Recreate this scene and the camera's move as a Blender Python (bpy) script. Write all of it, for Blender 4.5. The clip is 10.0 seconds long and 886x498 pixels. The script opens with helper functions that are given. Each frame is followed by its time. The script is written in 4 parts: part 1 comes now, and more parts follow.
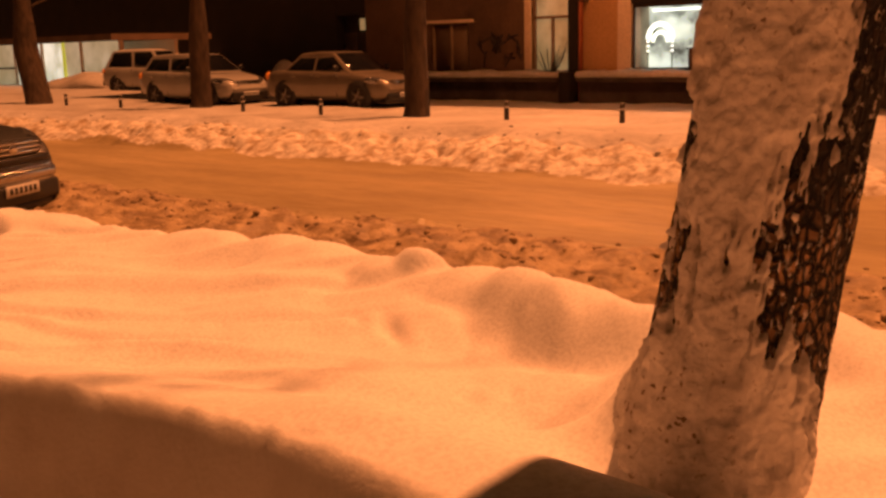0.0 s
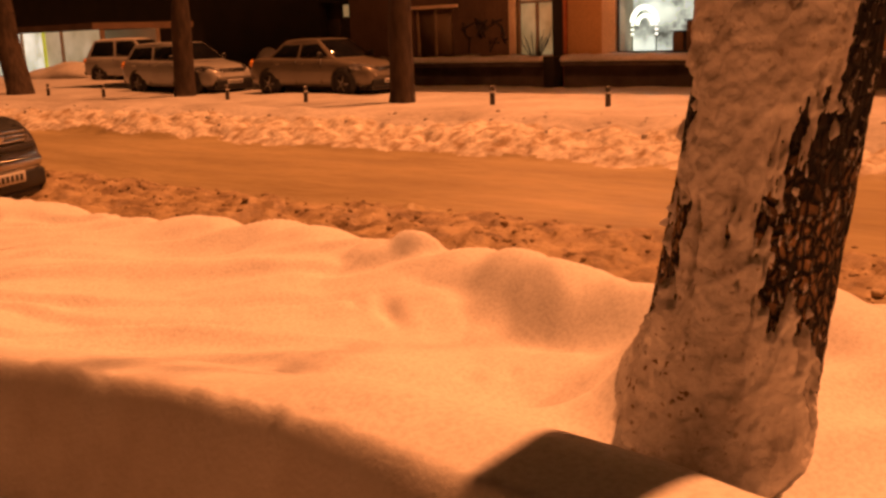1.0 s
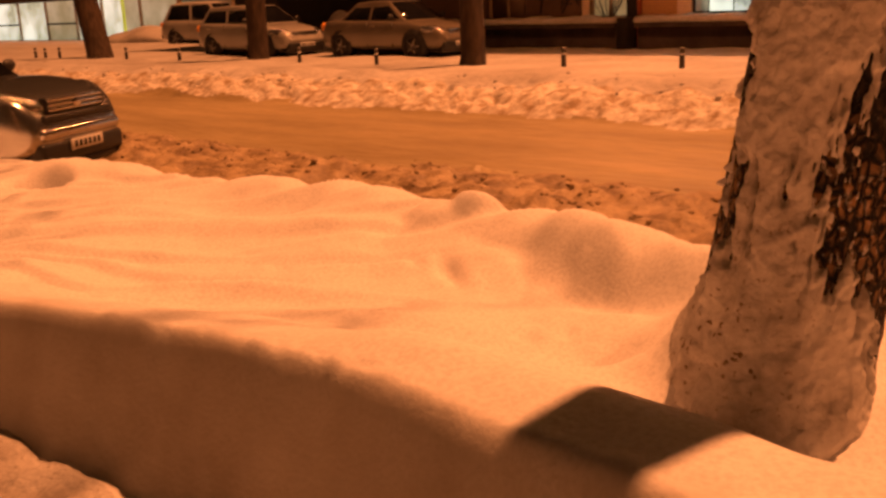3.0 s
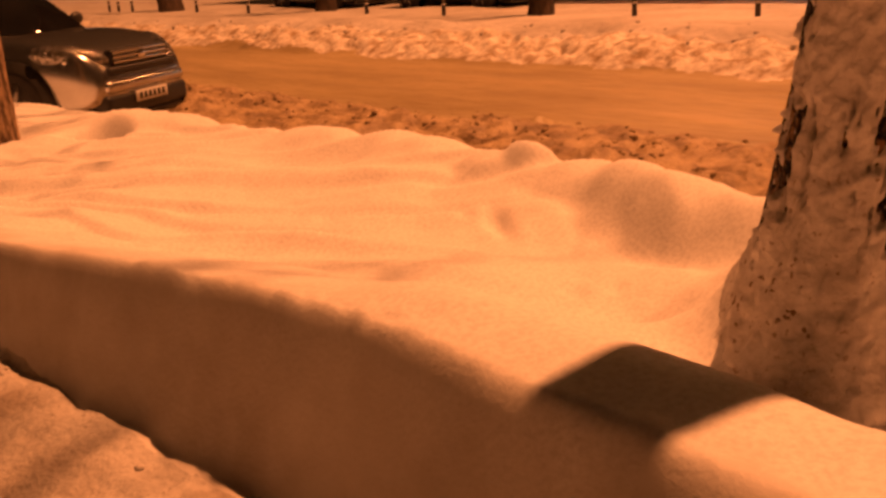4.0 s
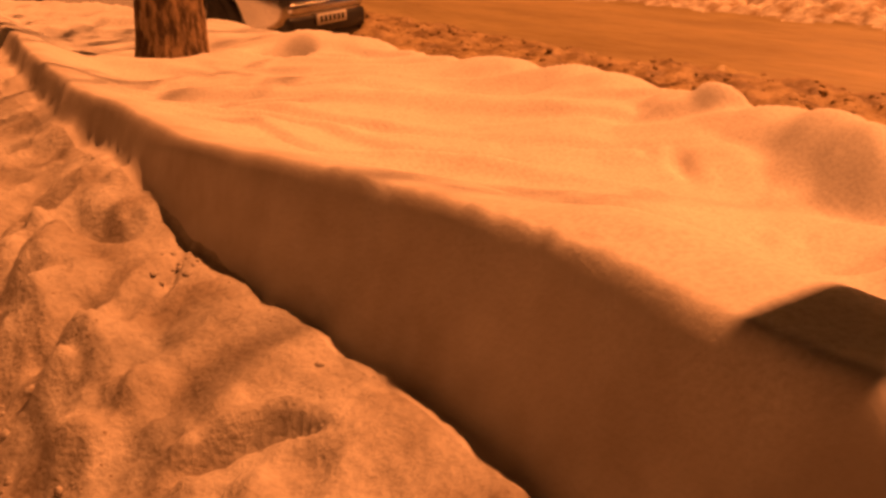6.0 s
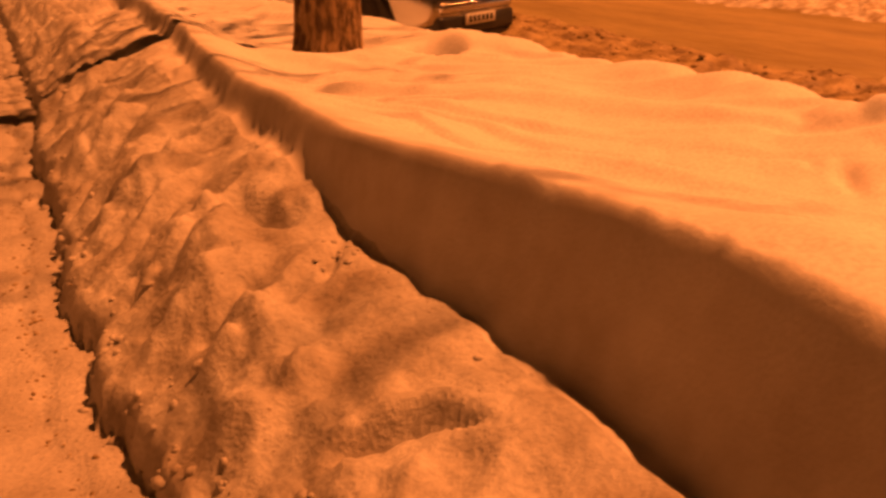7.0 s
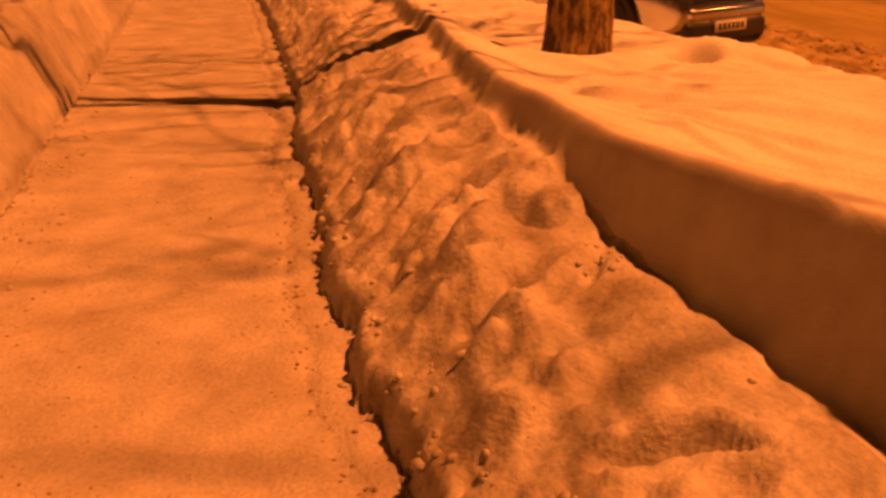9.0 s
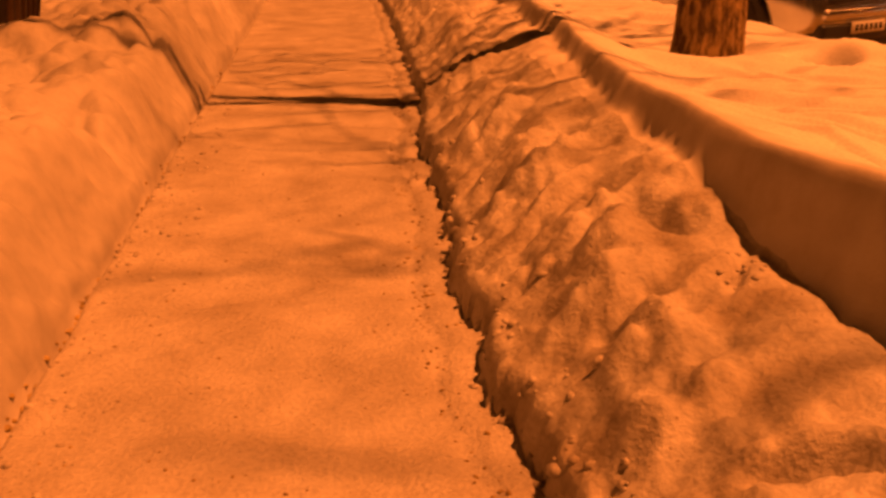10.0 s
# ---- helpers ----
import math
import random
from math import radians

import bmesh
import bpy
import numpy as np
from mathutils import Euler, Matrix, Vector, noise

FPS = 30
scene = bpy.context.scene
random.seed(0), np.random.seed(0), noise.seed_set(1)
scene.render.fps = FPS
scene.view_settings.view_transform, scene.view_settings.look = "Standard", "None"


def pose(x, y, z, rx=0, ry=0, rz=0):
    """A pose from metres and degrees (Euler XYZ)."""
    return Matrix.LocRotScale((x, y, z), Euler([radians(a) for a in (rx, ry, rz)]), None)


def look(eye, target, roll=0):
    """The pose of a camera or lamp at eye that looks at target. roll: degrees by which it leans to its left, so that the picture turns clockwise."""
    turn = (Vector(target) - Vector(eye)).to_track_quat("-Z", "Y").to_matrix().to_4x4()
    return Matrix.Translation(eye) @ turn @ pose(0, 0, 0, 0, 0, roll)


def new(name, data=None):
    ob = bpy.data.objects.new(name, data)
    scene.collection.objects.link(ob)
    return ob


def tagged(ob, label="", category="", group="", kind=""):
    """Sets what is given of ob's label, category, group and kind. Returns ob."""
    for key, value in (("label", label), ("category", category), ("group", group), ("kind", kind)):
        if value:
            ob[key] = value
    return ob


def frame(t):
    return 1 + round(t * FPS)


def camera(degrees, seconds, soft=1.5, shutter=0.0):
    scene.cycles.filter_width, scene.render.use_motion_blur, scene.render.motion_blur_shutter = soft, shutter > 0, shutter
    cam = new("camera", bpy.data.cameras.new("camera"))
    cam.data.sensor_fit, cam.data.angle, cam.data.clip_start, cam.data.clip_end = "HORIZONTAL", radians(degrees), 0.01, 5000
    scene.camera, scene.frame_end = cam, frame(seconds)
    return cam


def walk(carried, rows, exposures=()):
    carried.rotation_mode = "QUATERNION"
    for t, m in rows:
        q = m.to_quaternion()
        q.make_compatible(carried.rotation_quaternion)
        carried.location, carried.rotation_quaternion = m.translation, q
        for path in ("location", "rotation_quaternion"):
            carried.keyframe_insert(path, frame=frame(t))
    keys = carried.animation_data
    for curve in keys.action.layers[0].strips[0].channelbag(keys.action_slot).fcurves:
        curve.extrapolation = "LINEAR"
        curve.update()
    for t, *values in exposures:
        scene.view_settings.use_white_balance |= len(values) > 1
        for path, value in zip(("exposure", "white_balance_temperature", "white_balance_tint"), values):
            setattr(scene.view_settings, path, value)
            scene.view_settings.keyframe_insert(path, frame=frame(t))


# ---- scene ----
cam = camera(47.9, 10.0, soft=2.8, shutter=0.4)
PATH = [
    (0, (0.166, -0.887, 1.595), (1.669, 0.372, 1.198), -1.5),
    (0.5, (0.147, -0.873, 1.587), (1.657, 0.373, 1.175), -2.0),
    (1, (0.13, -0.861, 1.579), (1.647, 0.373, 1.155), -2.1),
    (1.5, (0.112, -0.86, 1.576), (1.628, 0.37, 1.143), -2.5),
    (2, (0.105, -0.864, 1.572), (1.597, 0.386, 1.112), -2.1),
    (3.5, (0.194, -0.921, 1.558), (1.546, 0.461, 1.046), -3.0),
    (4, (0.26, -0.906, 1.532), (1.55, 0.511, 0.961), -3.3),
    (4.5, (0.288, -0.886, 1.504), (1.527, 0.544, 0.855), -4.1),
    (5, (0.256, -0.866, 1.488), (1.4, 0.614, 0.779), -2.8),
    (6.5, (0.151, -0.838, 1.474), (1.099, 0.8, 0.826), -0.7),
    (7, (0.106, -0.818, 1.471), (0.917, 0.887, 0.812), -0.4),
    (7.5, (0.08, -0.794, 1.469), (0.802, 0.951, 0.81), 0.0),
    (8, (0.046, -0.771, 1.47), (0.657, 1.014, 0.807), -0.1),
    (8.5, (0.005, -0.763, 1.474), (0.523, 1.052, 0.813), 0.2),
    (9, (-0.056, -0.765, 1.48), (0.365, 1.075, 0.821), 0.6),
    (9.5, (-0.104, -0.755, 1.485), (0.208, 1.109, 0.829), 0.3),
    (10, (-0.136, -0.743, 1.484), (0.07, 1.133, 0.824), -0.1),
]
EXPOSURES = [(0, 0.03, 6500, 10), (4.6, 0.04, 6500, 10), (6.5, 0.05, 8300, 20), (8, 0.02, 10400, 28), (10, 0.0, 12600, 33)]
walk(cam, [(t, look(eye, target, roll)) for t, eye, target, roll in PATH], EXPOSURES)

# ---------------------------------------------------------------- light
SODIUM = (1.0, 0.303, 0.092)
world = bpy.data.worlds.new("night")
scene.world = world
world.use_nodes = True
world.node_tree.nodes["Background"].inputs[0].default_value = (0.9, 0.36, 0.12, 1)
world.node_tree.nodes["Background"].inputs[1].default_value = 0.020


def unseen_lamp(x, y, z, power, size=0.14):
    data = bpy.data.lights.new("unseen_lamp", "POINT")
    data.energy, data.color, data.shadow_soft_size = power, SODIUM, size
    new("unseen_lamp", data).location = (x, y, z)


# unseen main lamp, set very high and far so the shadows run near parallel
unseen_lamp(37.5, -6.5, 86.5, 580000, 0.62)
# unseen lamp over the far pavement, added to brighten the house front
unseen_lamp(16.5, 9.5, 8.0, 1350, 0.12)


# ---------------------------------------------------------------- materials
def material(name):
    m = bpy.data.materials.new(name)
    m.use_nodes = True
    return m, m.node_tree.nodes, m.node_tree.links, m.node_tree.nodes["Principled BSDF"]


def noise_node(nodes, links, scale, detail=4, stretch=None, rough=0.55):
    co = nodes.new("ShaderNodeTexCoord")
    n = nodes.new("ShaderNodeTexNoise")
    n.inputs["Scale"].default_value, n.inputs["Detail"].default_value, n.inputs["Roughness"].default_value = scale, detail, rough
    out = co.outputs["Object"]
    if stretch:
        mp = nodes.new("ShaderNodeMapping")
        mp.inputs["Scale"].default_value = stretch
        links.new(out, mp.inputs["Vector"])
        out = mp.outputs["Vector"]
    links.new(out, n.inputs["Vector"])
    return n


def ramp(nodes, links, source, stops):
    r = nodes.new("ShaderNodeValToRGB")
    while len(r.color_ramp.elements) < len(stops):
        r.color_ramp.elements.new(0.5)
    for e, (p, c) in zip(r.color_ramp.elements, stops):
        e.position, e.color = p, (*c, 1)
    links.new(source, r.inputs["Fac"])
    return r.outputs["Color"]


def mix(nodes, links, fac, a, b, mode="MIX"):
    m = nodes.new("ShaderNodeMix")
    m.data_type, m.blend_type = "RGBA", mode
    if isinstance(fac, float):
        m.inputs[0].default_value = fac
    else:
        links.new(fac, m.inputs[0])
    links.new(a, m.inputs[6])
    links.new(b, m.inputs[7])
    return m.outputs[2]


def surface(name, dark, light, big=1.5, fine=40.0, rough=0.7, bump=0.3, depth=0.01, metal=0.0, stretch=None, coat=0.0, speck=None, span=(0.3, 0.7)):
    """Two scales of colour variation, a fine relief, and scattered specks where asked."""
    m, nodes, links, p = material(name)
    a = noise_node(nodes, links, big, 5, stretch)
    b = noise_node(nodes, links, fine, 6, stretch)
    ca = ramp(nodes, links, a.outputs["Fac"], [(span[0], dark), (span[1], light)])
    cb = ramp(nodes, links, b.outputs["Fac"], [(0.3, (0.72, 0.72, 0.72)), (0.6, (1, 1, 1))])
    col = mix(nodes, links, 0.7, ca, cb, "MULTIPLY")
    if speck:
        c = noise_node(nodes, links, speck[0], 2, None, 0.4)
        d = noise_node(nodes, links, speck[0] / 30, 3)
        s1 = ramp(nodes, links, c.outputs["Fac"], [(speck[1], (0, 0, 0)), (speck[1] + 0.05, (1, 1, 1))])
        s2 = ramp(nodes, links, d.outputs["Fac"], [(0.45, (0, 0, 0)), (0.62, (1, 1, 1))])
        f = mix(nodes, links, 1.0, s1, s2, "MULTIPLY")
        rgb = nodes.new("ShaderNodeRGB")
        rgb.outputs[0].default_value = (*speck[2], 1)
        col = mix(nodes, links, f, col, rgb.outputs[0])
    links.new(col, p.inputs["Base Color"])
    p.inputs["Roughness"].default_value, p.inputs["Metallic"].default_value, p.inputs["Coat Weight"].default_value = rough, metal, coat
    if bump:
        bp = nodes.new("ShaderNodeBump")
        bp.inputs["Strength"].default_value, bp.inputs["Distance"].default_value = bump, depth
        links.new(b.outputs["Fac"], bp.inputs["Height"])
        links.new(bp.outputs["Normal"], p.inputs["Normal"])
    return m


def glow(name, dark, light, strength, scale=1.0):
    m, nodes, links, p = material(name)
    a = noise_node(nodes, links, scale, 3)
    c = ramp(nodes, links, a.outputs["Fac"], [(0.35, dark), (0.65, light)])
    links.new(c, p.inputs["Emission Color"])
    links.new(c, p.inputs["Base Color"])
    p.inputs["Emission Strength"].default_value = strength
    return m


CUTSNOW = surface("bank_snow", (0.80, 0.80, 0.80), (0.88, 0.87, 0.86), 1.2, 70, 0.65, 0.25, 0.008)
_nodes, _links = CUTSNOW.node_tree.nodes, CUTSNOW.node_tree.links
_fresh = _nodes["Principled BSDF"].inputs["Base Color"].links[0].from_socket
# darker snow tone, standing in for the shade on the cut face
_shade_tone = ramp(_nodes, _links, noise_node(_nodes, _links, 4.0, 5).outputs["Fac"], [(0.3, (0.52, 0.48, 0.44)), (0.7, (0.73, 0.70, 0.67))])
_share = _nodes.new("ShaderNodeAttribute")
_share.attribute_name = "face_shade"
_links.new(mix(_nodes, _links, _share.outputs["Fac"], _fresh, _shade_tone), _nodes["Principled BSDF"].inputs["Base Color"])
PACKED = surface("packed_snow", (0.41, 0.375, 0.34), (0.66, 0.63, 0.60), 2.5, 55, 0.6, 0.7, 0.016, speck=(90, 0.66, (0.12, 0.08, 0.05)))
RUBBLE = surface("shovelled_snow", (0.34, 0.30, 0.26), (0.67, 0.65, 0.62), 4.0, 45, 0.7, 0.55, 0.018, speck=(60, 0.68, (0.25, 0.2, 0.15)))
ROADSNOW = surface("brown_road_snow", (0.27, 0.21, 0.105), (0.45, 0.365, 0.20), 1.6, 14, 0.5, 0.5, 0.03, stretch=(1.0, 0.22, 1.0), span=(0.28, 0.72))
SLUSH = surface("dirty_slush", (0.18, 0.12, 0.06), (0.47, 0.36, 0.21), 4.5, 22, 0.55, 0.7, 0.03, span=(0.34, 0.62))
DIRTYSNOW = surface("ploughed_snow", (0.33, 0.24, 0.14), (0.72, 0.68, 0.61), 5.0, 14, 0.65, 0.7, 0.04, span=(0.34, 0.58))
FARSNOW = surface("trodden_snow", (0.38, 0.355, 0.33), (0.60, 0.58, 0.56), 0.6, 9, 0.7, 0.4, 0.04)
BARK = surface("bark", (0.02, 0.013, 0.008), (0.08, 0.05, 0.03), 9.0, 60, 0.9, 0.8, 0.015, stretch=(1, 1, 0.3))
def scaly_bark(name, scale, stretch):
    """Plates with black cracks between them, and flecks of snow caught on the plates."""
    m, nodes, links, p = material(name)
    warp = noise_node(nodes, links, 14, 4)
    co = nodes.new("ShaderNodeTexCoord")
    add = nodes.new("ShaderNodeMixRGB")
    add.blend_type = "ADD"
    add.inputs[0].default_value = 0.05
    links.new(co.outputs["Object"], add.inputs[1])
    links.new(warp.outputs["Color"], add.inputs[2])
    mp = nodes.new("ShaderNodeMapping")
    mp.inputs["Scale"].default_value = stretch
    links.new(add.outputs[0], mp.inputs["Vector"])
    cells = nodes.new("ShaderNodeTexVoronoi")
    cells.feature = "DISTANCE_TO_EDGE"
    cells.inputs["Scale"].default_value = scale
    links.new(mp.outputs["Vector"], cells.inputs["Vector"])
    crack = ramp(nodes, links, cells.outputs["Distance"], [(0.05, (0, 0, 0)), (0.24, (1, 1, 1))])
    tone = ramp(nodes, links, noise_node(nodes, links, 6, 5).outputs["Fac"], [(0.36, (0.05, 0.028, 0.014)), (0.60, (0.30, 0.18, 0.09))])
    # plates turn near black between about 1.2 and 1.3 m up
    level = nodes.new("ShaderNodeSeparateXYZ")
    links.new(add.outputs[0], level.inputs[0])
    rise = nodes.new("ShaderNodeMapRange")
    rise.inputs["From Min"].default_value, rise.inputs["From Max"].default_value = 1.22, 1.32
    rise.inputs["To Min"].default_value, rise.inputs["To Max"].default_value = 0.0, 1.0
    links.new(level.outputs["Z"], rise.inputs["Value"])
    bare = nodes.new("ShaderNodeRGB")
    bare.outputs[0].default_value = (0.018, 0.011, 0.007, 1)
    tone = mix(nodes, links, rise.outputs["Result"], tone, bare.outputs[0])
    plates = mix(nodes, links, 1.0, tone, crack, "MULTIPLY")
    fleck = ramp(nodes, links, noise_node(nodes, links, 42, 5, (1, 1, 0.7)).outputs["Fac"], [(0.57, (0, 0, 0)), (0.63, (1, 1, 1))])
    where = ramp(nodes, links, noise_node(nodes, links, 5, 3).outputs["Fac"], [(0.42, (0, 0, 0)), (0.58, (1, 1, 1))])
    snow = nodes.new("ShaderNodeRGB")
    snow.outputs[0].default_value = (0.62, 0.58, 0.54, 1)
    links.new(mix(nodes, links, mix(nodes, links, 1.0, fleck, where, "MULTIPLY"), plates, snow.outputs[0]), p.inputs["Base Color"])
    p.inputs["Roughness"].default_value = 0.92
    bp = nodes.new("ShaderNodeBump")
    bp.inputs["Strength"].default_value, bp.inputs["Distance"].default_value = 1.0, 0.02
    links.new(crack, bp.inputs["Height"])
    links.new(bp.outputs["Normal"], p.inputs["Normal"])
    return m


BARKRUGGED = scaly_bark("rugged_bark", 38.0, (1, 1, 0.55))
BARKBROWN = surface("brown_bark", (0.09, 0.055, 0.03), (0.46, 0.32, 0.19), 22.0, 80, 0.92, 1.0, 0.02, stretch=(1, 1, 0.3), span=(0.40, 0.62))
CRUST = surface("stuck_snow", (0.46, 0.43, 0.40), (0.74, 0.72, 0.70), 9.0, 40, 0.7, 0.7, 0.014, speck=(48, 0.64, (0.16, 0.10, 0.06)))
# dark trim colour, pushed near black to stand for the unlit walls too
DARKWALL = surface("dark_unlit_plaster", (0.006, 0.004, 0.003), (0.020, 0.012, 0.008), 0.9, 12, 0.85, 0.4, 0.01)
BROWNWALL = surface("brown_plaster", (0.07, 0.042, 0.024), (0.15, 0.09, 0.053), 0.8, 12, 0.85, 0.4, 0.01)
ORANGEWALL = surface("orange_plaster", (0.42, 0.24, 0.10), (0.52, 0.31, 0.14), 0.8, 15, 0.8, 0.3, 0.008)
PALEWALL = surface("pale_trim", (0.62, 0.48, 0.34), (0.74, 0.60, 0.45), 1.2, 15, 0.75, 0.3, 0.006)
PLINTH = surface("plinth_stone", (0.03, 0.022, 0.018), (0.10, 0.075, 0.06), 1.5, 10, 0.8, 0.5, 0.01)
DARKPAINT = surface("dark_metal", (0.02, 0.015, 0.012), (0.06, 0.04, 0.03), 3, 30, 0.5, 0.2, 0.004)
RUSTPIPE = surface("red_pipe_paint", (0.32, 0.08, 0.03), (0.42, 0.13, 0.05), 3, 30, 0.45, 0.2, 0.003)
FRAMEWOOD = surface("window_paint", (0.22, 0.15, 0.09), (0.34, 0.25, 0.16), 3, 40, 0.6, 0.2, 0.003)
BOARD = surface("boarded_panel", (0.13, 0.085, 0.05), (0.20, 0.14, 0.085), 1.5, 20, 0.7, 0.3, 0.005)
GRAFFITI = surface("graffiti_paint", (0.012, 0.010, 0.010), (0.03, 0.025, 0.02), 5, 30, 0.6, 0.1, 0.002)
SILVER = surface("silver_car_paint", (0.44, 0.44, 0.44), (0.54, 0.535, 0.53), 1.0, 60, 0.22, 0.0, metal=0.95, coat=0.4)
WHITEPAINT = surface("white_car_paint", (0.32, 0.31, 0.29), (0.42, 0.41, 0.39), 1.0, 60, 0.3, 0.0, metal=0.1, coat=0.4)
BEIGEPAINT = surface("grey_car_paint", (0.17, 0.145, 0.115), (0.22, 0.19, 0.15), 1.0, 60, 0.3, 0.0, metal=0.25, coat=0.4)
BLACKPLASTIC = surface("black_plastic", (0.010, 0.010, 0.010), (0.025, 0.023, 0.02), 4, 60, 0.5, 0.15, 0.003)
RUBBER = surface("rubber", (0.012, 0.011, 0.010), (0.03, 0.027, 0.024), 6, 80, 0.85, 0.3, 0.004)
ALLOY = surface("wheel_alloy", (0.25, 0.24, 0.23), (0.38, 0.37, 0.36), 5, 60, 0.4, 0.1, 0.002, metal=0.8)
LAMPGLASS = surface("headlamp_glass", (0.10, 0.10, 0.10), (0.5, 0.5, 0.5), 30, 60, 0.10, 0.6, 0.01, metal=0.8, span=(0.42, 0.58))
CHROME = surface("headlamp_chrome", (0.65, 0.65, 0.65), (0.85, 0.85, 0.85), 20, 60, 0.12, 0.4, 0.01, metal=1.0)
GLASSDARK = surface("dark_car_glass", (0.006, 0.006, 0.007), (0.012, 0.012, 0.013), 2, 40, 0.06, 0.0)
PLATE = surface("number_plate_white", (0.6, 0.6, 0.58), (0.7, 0.7, 0.68), 5, 50, 0.4, 0.0)
REFLECT = surface("white_band", (0.6, 0.58, 0.54), (0.75, 0.73, 0.7), 8, 60, 0.5, 0.0)
LAMPAMBER = surface("amber_lens", (0.7, 0.25, 0.05), (0.85, 0.4, 0.1), 8, 40, 0.15, 0.0)
SHOPGLOW = glow("shop_interior_light", (0.04, 0.036, 0.025), (0.9, 0.95, 0.8), 0.9, 1.6)
TUBEGLOW = glow("display_light", (0.9, 1.0, 0.75), (1.0, 1.0, 0.9), 1.9)
WINGLOW = glow("dim_window_light", (0.30, 0.17, 0.06), (0.50, 0.32, 0.14), 0.55, 1.2)
PAVGLOW = glow("pavilion_light", (0.42, 0.40, 0.25), (1.0, 0.97, 0.8), 0.85, 0.7)
PAVPANEL = glow("pavilion_panel", (0.40, 0.31, 0.16), (0.6, 0.48, 0.3), 0.6, 0.6)
# plain post, no lamp: its emission stands in for light falling on it
YELLOW = glow("glowing_yellow_post", (0.6, 0.6, 0.05), (0.75, 0.72, 0.1), 0.5)


# ---------------------------------------------------------------- helpers
def part(name, bm, mat, parent=None, label="", smooth=True):
    me = bpy.data.meshes.new(name)
    bm.to_mesh(me)
    bm.free()
    me.materials.append(mat)
    if smooth:
        me.polygons.foreach_set("use_smooth", [True] * len(me.polygons))
    ob = new(name, me)
    if parent:
        ob.parent = parent
    if label:
        ob["label"] = label
    return ob


def base(name, m, label, category, group="", kind=""):
    ob = new(name)
    ob.matrix_basis = m
    return tagged(ob, label, category, group, kind)


def soften(ob, width=0.01, segments=2):
    b = ob.modifiers.new("soft", "BEVEL")
    b.width, b.segments, b.limit_method = width, segments, "ANGLE"
    return ob


def block(x0, x1, y0, y1, z0, z1, bm=None):
    bm = bm or bmesh.new()
    m = Matrix.Translation(((x0 + x1) / 2, (y0 + y1) / 2, (z0 + z1) / 2)) @ Matrix.Diagonal((x1 - x0, y1 - y0, z1 - z0, 1))
    bmesh.ops.create_cube(bm, size=1, matrix=m)
    return bm


def rod(a, b, r0, r1=None, n=10, bm=None):
    bm = bm or bmesh.new()
    a, b = Vector(a), Vector(b)
    m = Matrix.Translation((a + b) / 2) @ (b - a).to_track_quat("Z", "Y").to_matrix().to_4x4()
    bmesh.ops.create_cone(bm, cap_ends=True, segments=n, radius1=r0, radius2=r0 if r1 is None else r1, depth=(b - a).length, matrix=m)
    return bm


def tube(points, radii, n=8, bm=None):
    """A tapered tube through points."""
    bm = bm or bmesh.new()
    rings = []
    for i, (p, r) in enumerate(zip(points, radii)):
        d = (points[min(i + 1, len(points) - 1)] - points[max(i - 1, 0)]).normalized()
        u = d.cross(Vector((0.3, 0.9, 0.1))).normalized()
        v = d.cross(u)
        rings.append([bm.verts.new(p + u * (r * math.cos(k * math.tau / n)) + v * (r * math.sin(k * math.tau / n))) for k in range(n)])
    for a, b in zip(rings, rings[1:]):
        for k in range(n):
            bm.faces.new((a[k], a[(k + 1) % n], b[(k + 1) % n], b[k]))
    bm.faces.new(rings[0][::-1])
    bm.faces.new(rings[-1])
    return bm


def lattice(ix, iy, seed):
    h = (ix.astype(np.int64) * 374761393 + iy.astype(np.int64) * 668265263 + seed * 974634777) & 0x7FFFFFFF
    h = ((h ^ (h >> 13)) * 1274126177) & 0x7FFFFFFF
    return ((h ^ (h >> 16)) & 0xFFFFF) / 1048575.0


def vnoise(x, y, seed=0):
    ix, iy = np.floor(x), np.floor(y)
    fx, fy = x - ix, y - iy
    fx, fy = fx * fx * (3 - 2 * fx), fy * fy * (3 - 2 * fy)
    a, b = lattice(ix, iy, seed), lattice(ix + 1, iy, seed)
    c, d = lattice(ix, iy + 1, seed), lattice(ix + 1, iy + 1, seed)
    return (a + (b - a) * fx) * (1 - fy) + (c + (d - c) * fx) * fy


def fbm(x, y, seed=0, octaves=4, gain=0.5):
    """Layered noise about zero."""
    total, amp = 0.0, 1.0
    for k in range(octaves):
        total = total + amp * (vnoise(x * 2 ** k + 17.3 * k, y * 2 ** k + 5.1 * k, seed + k) - 0.5)
        amp *= gain
    return total


def lumps(x, y, seed=0):
    """Rounded clods: 1 in the middle of a cell, 0 at its border."""
    best = np.full(np.shape(x), 9.0)
    ix, iy = np.floor(x), np.floor(y)
    for i in (-1, 0, 1):
        for j in (-1, 0, 1):
            px, py = ix + i + lattice(ix + i, iy + j, seed), iy + j + lattice(ix + i, iy + j, seed + 1)
            best = np.minimum(best, (x - px) ** 2 + (y - py) ** 2)
    return np.sqrt(np.clip(1 - best / 0.7, 0, 1))


def step(a, b, x):
    t = np.clip((x - a) / (b - a), 0, 1)
    return t * t * (3 - 2 * t)


def dome(x, y, cx, cy, r):
    return np.exp(-(((x - cx) ** 2 + (y - cy) ** 2) / r ** 2) ** 2)


def bell(x, y, cx, cy, rx, ry=None):
    return np.exp(-((x - cx) / rx) ** 2 - ((y - cy) / (ry or rx)) ** 2)


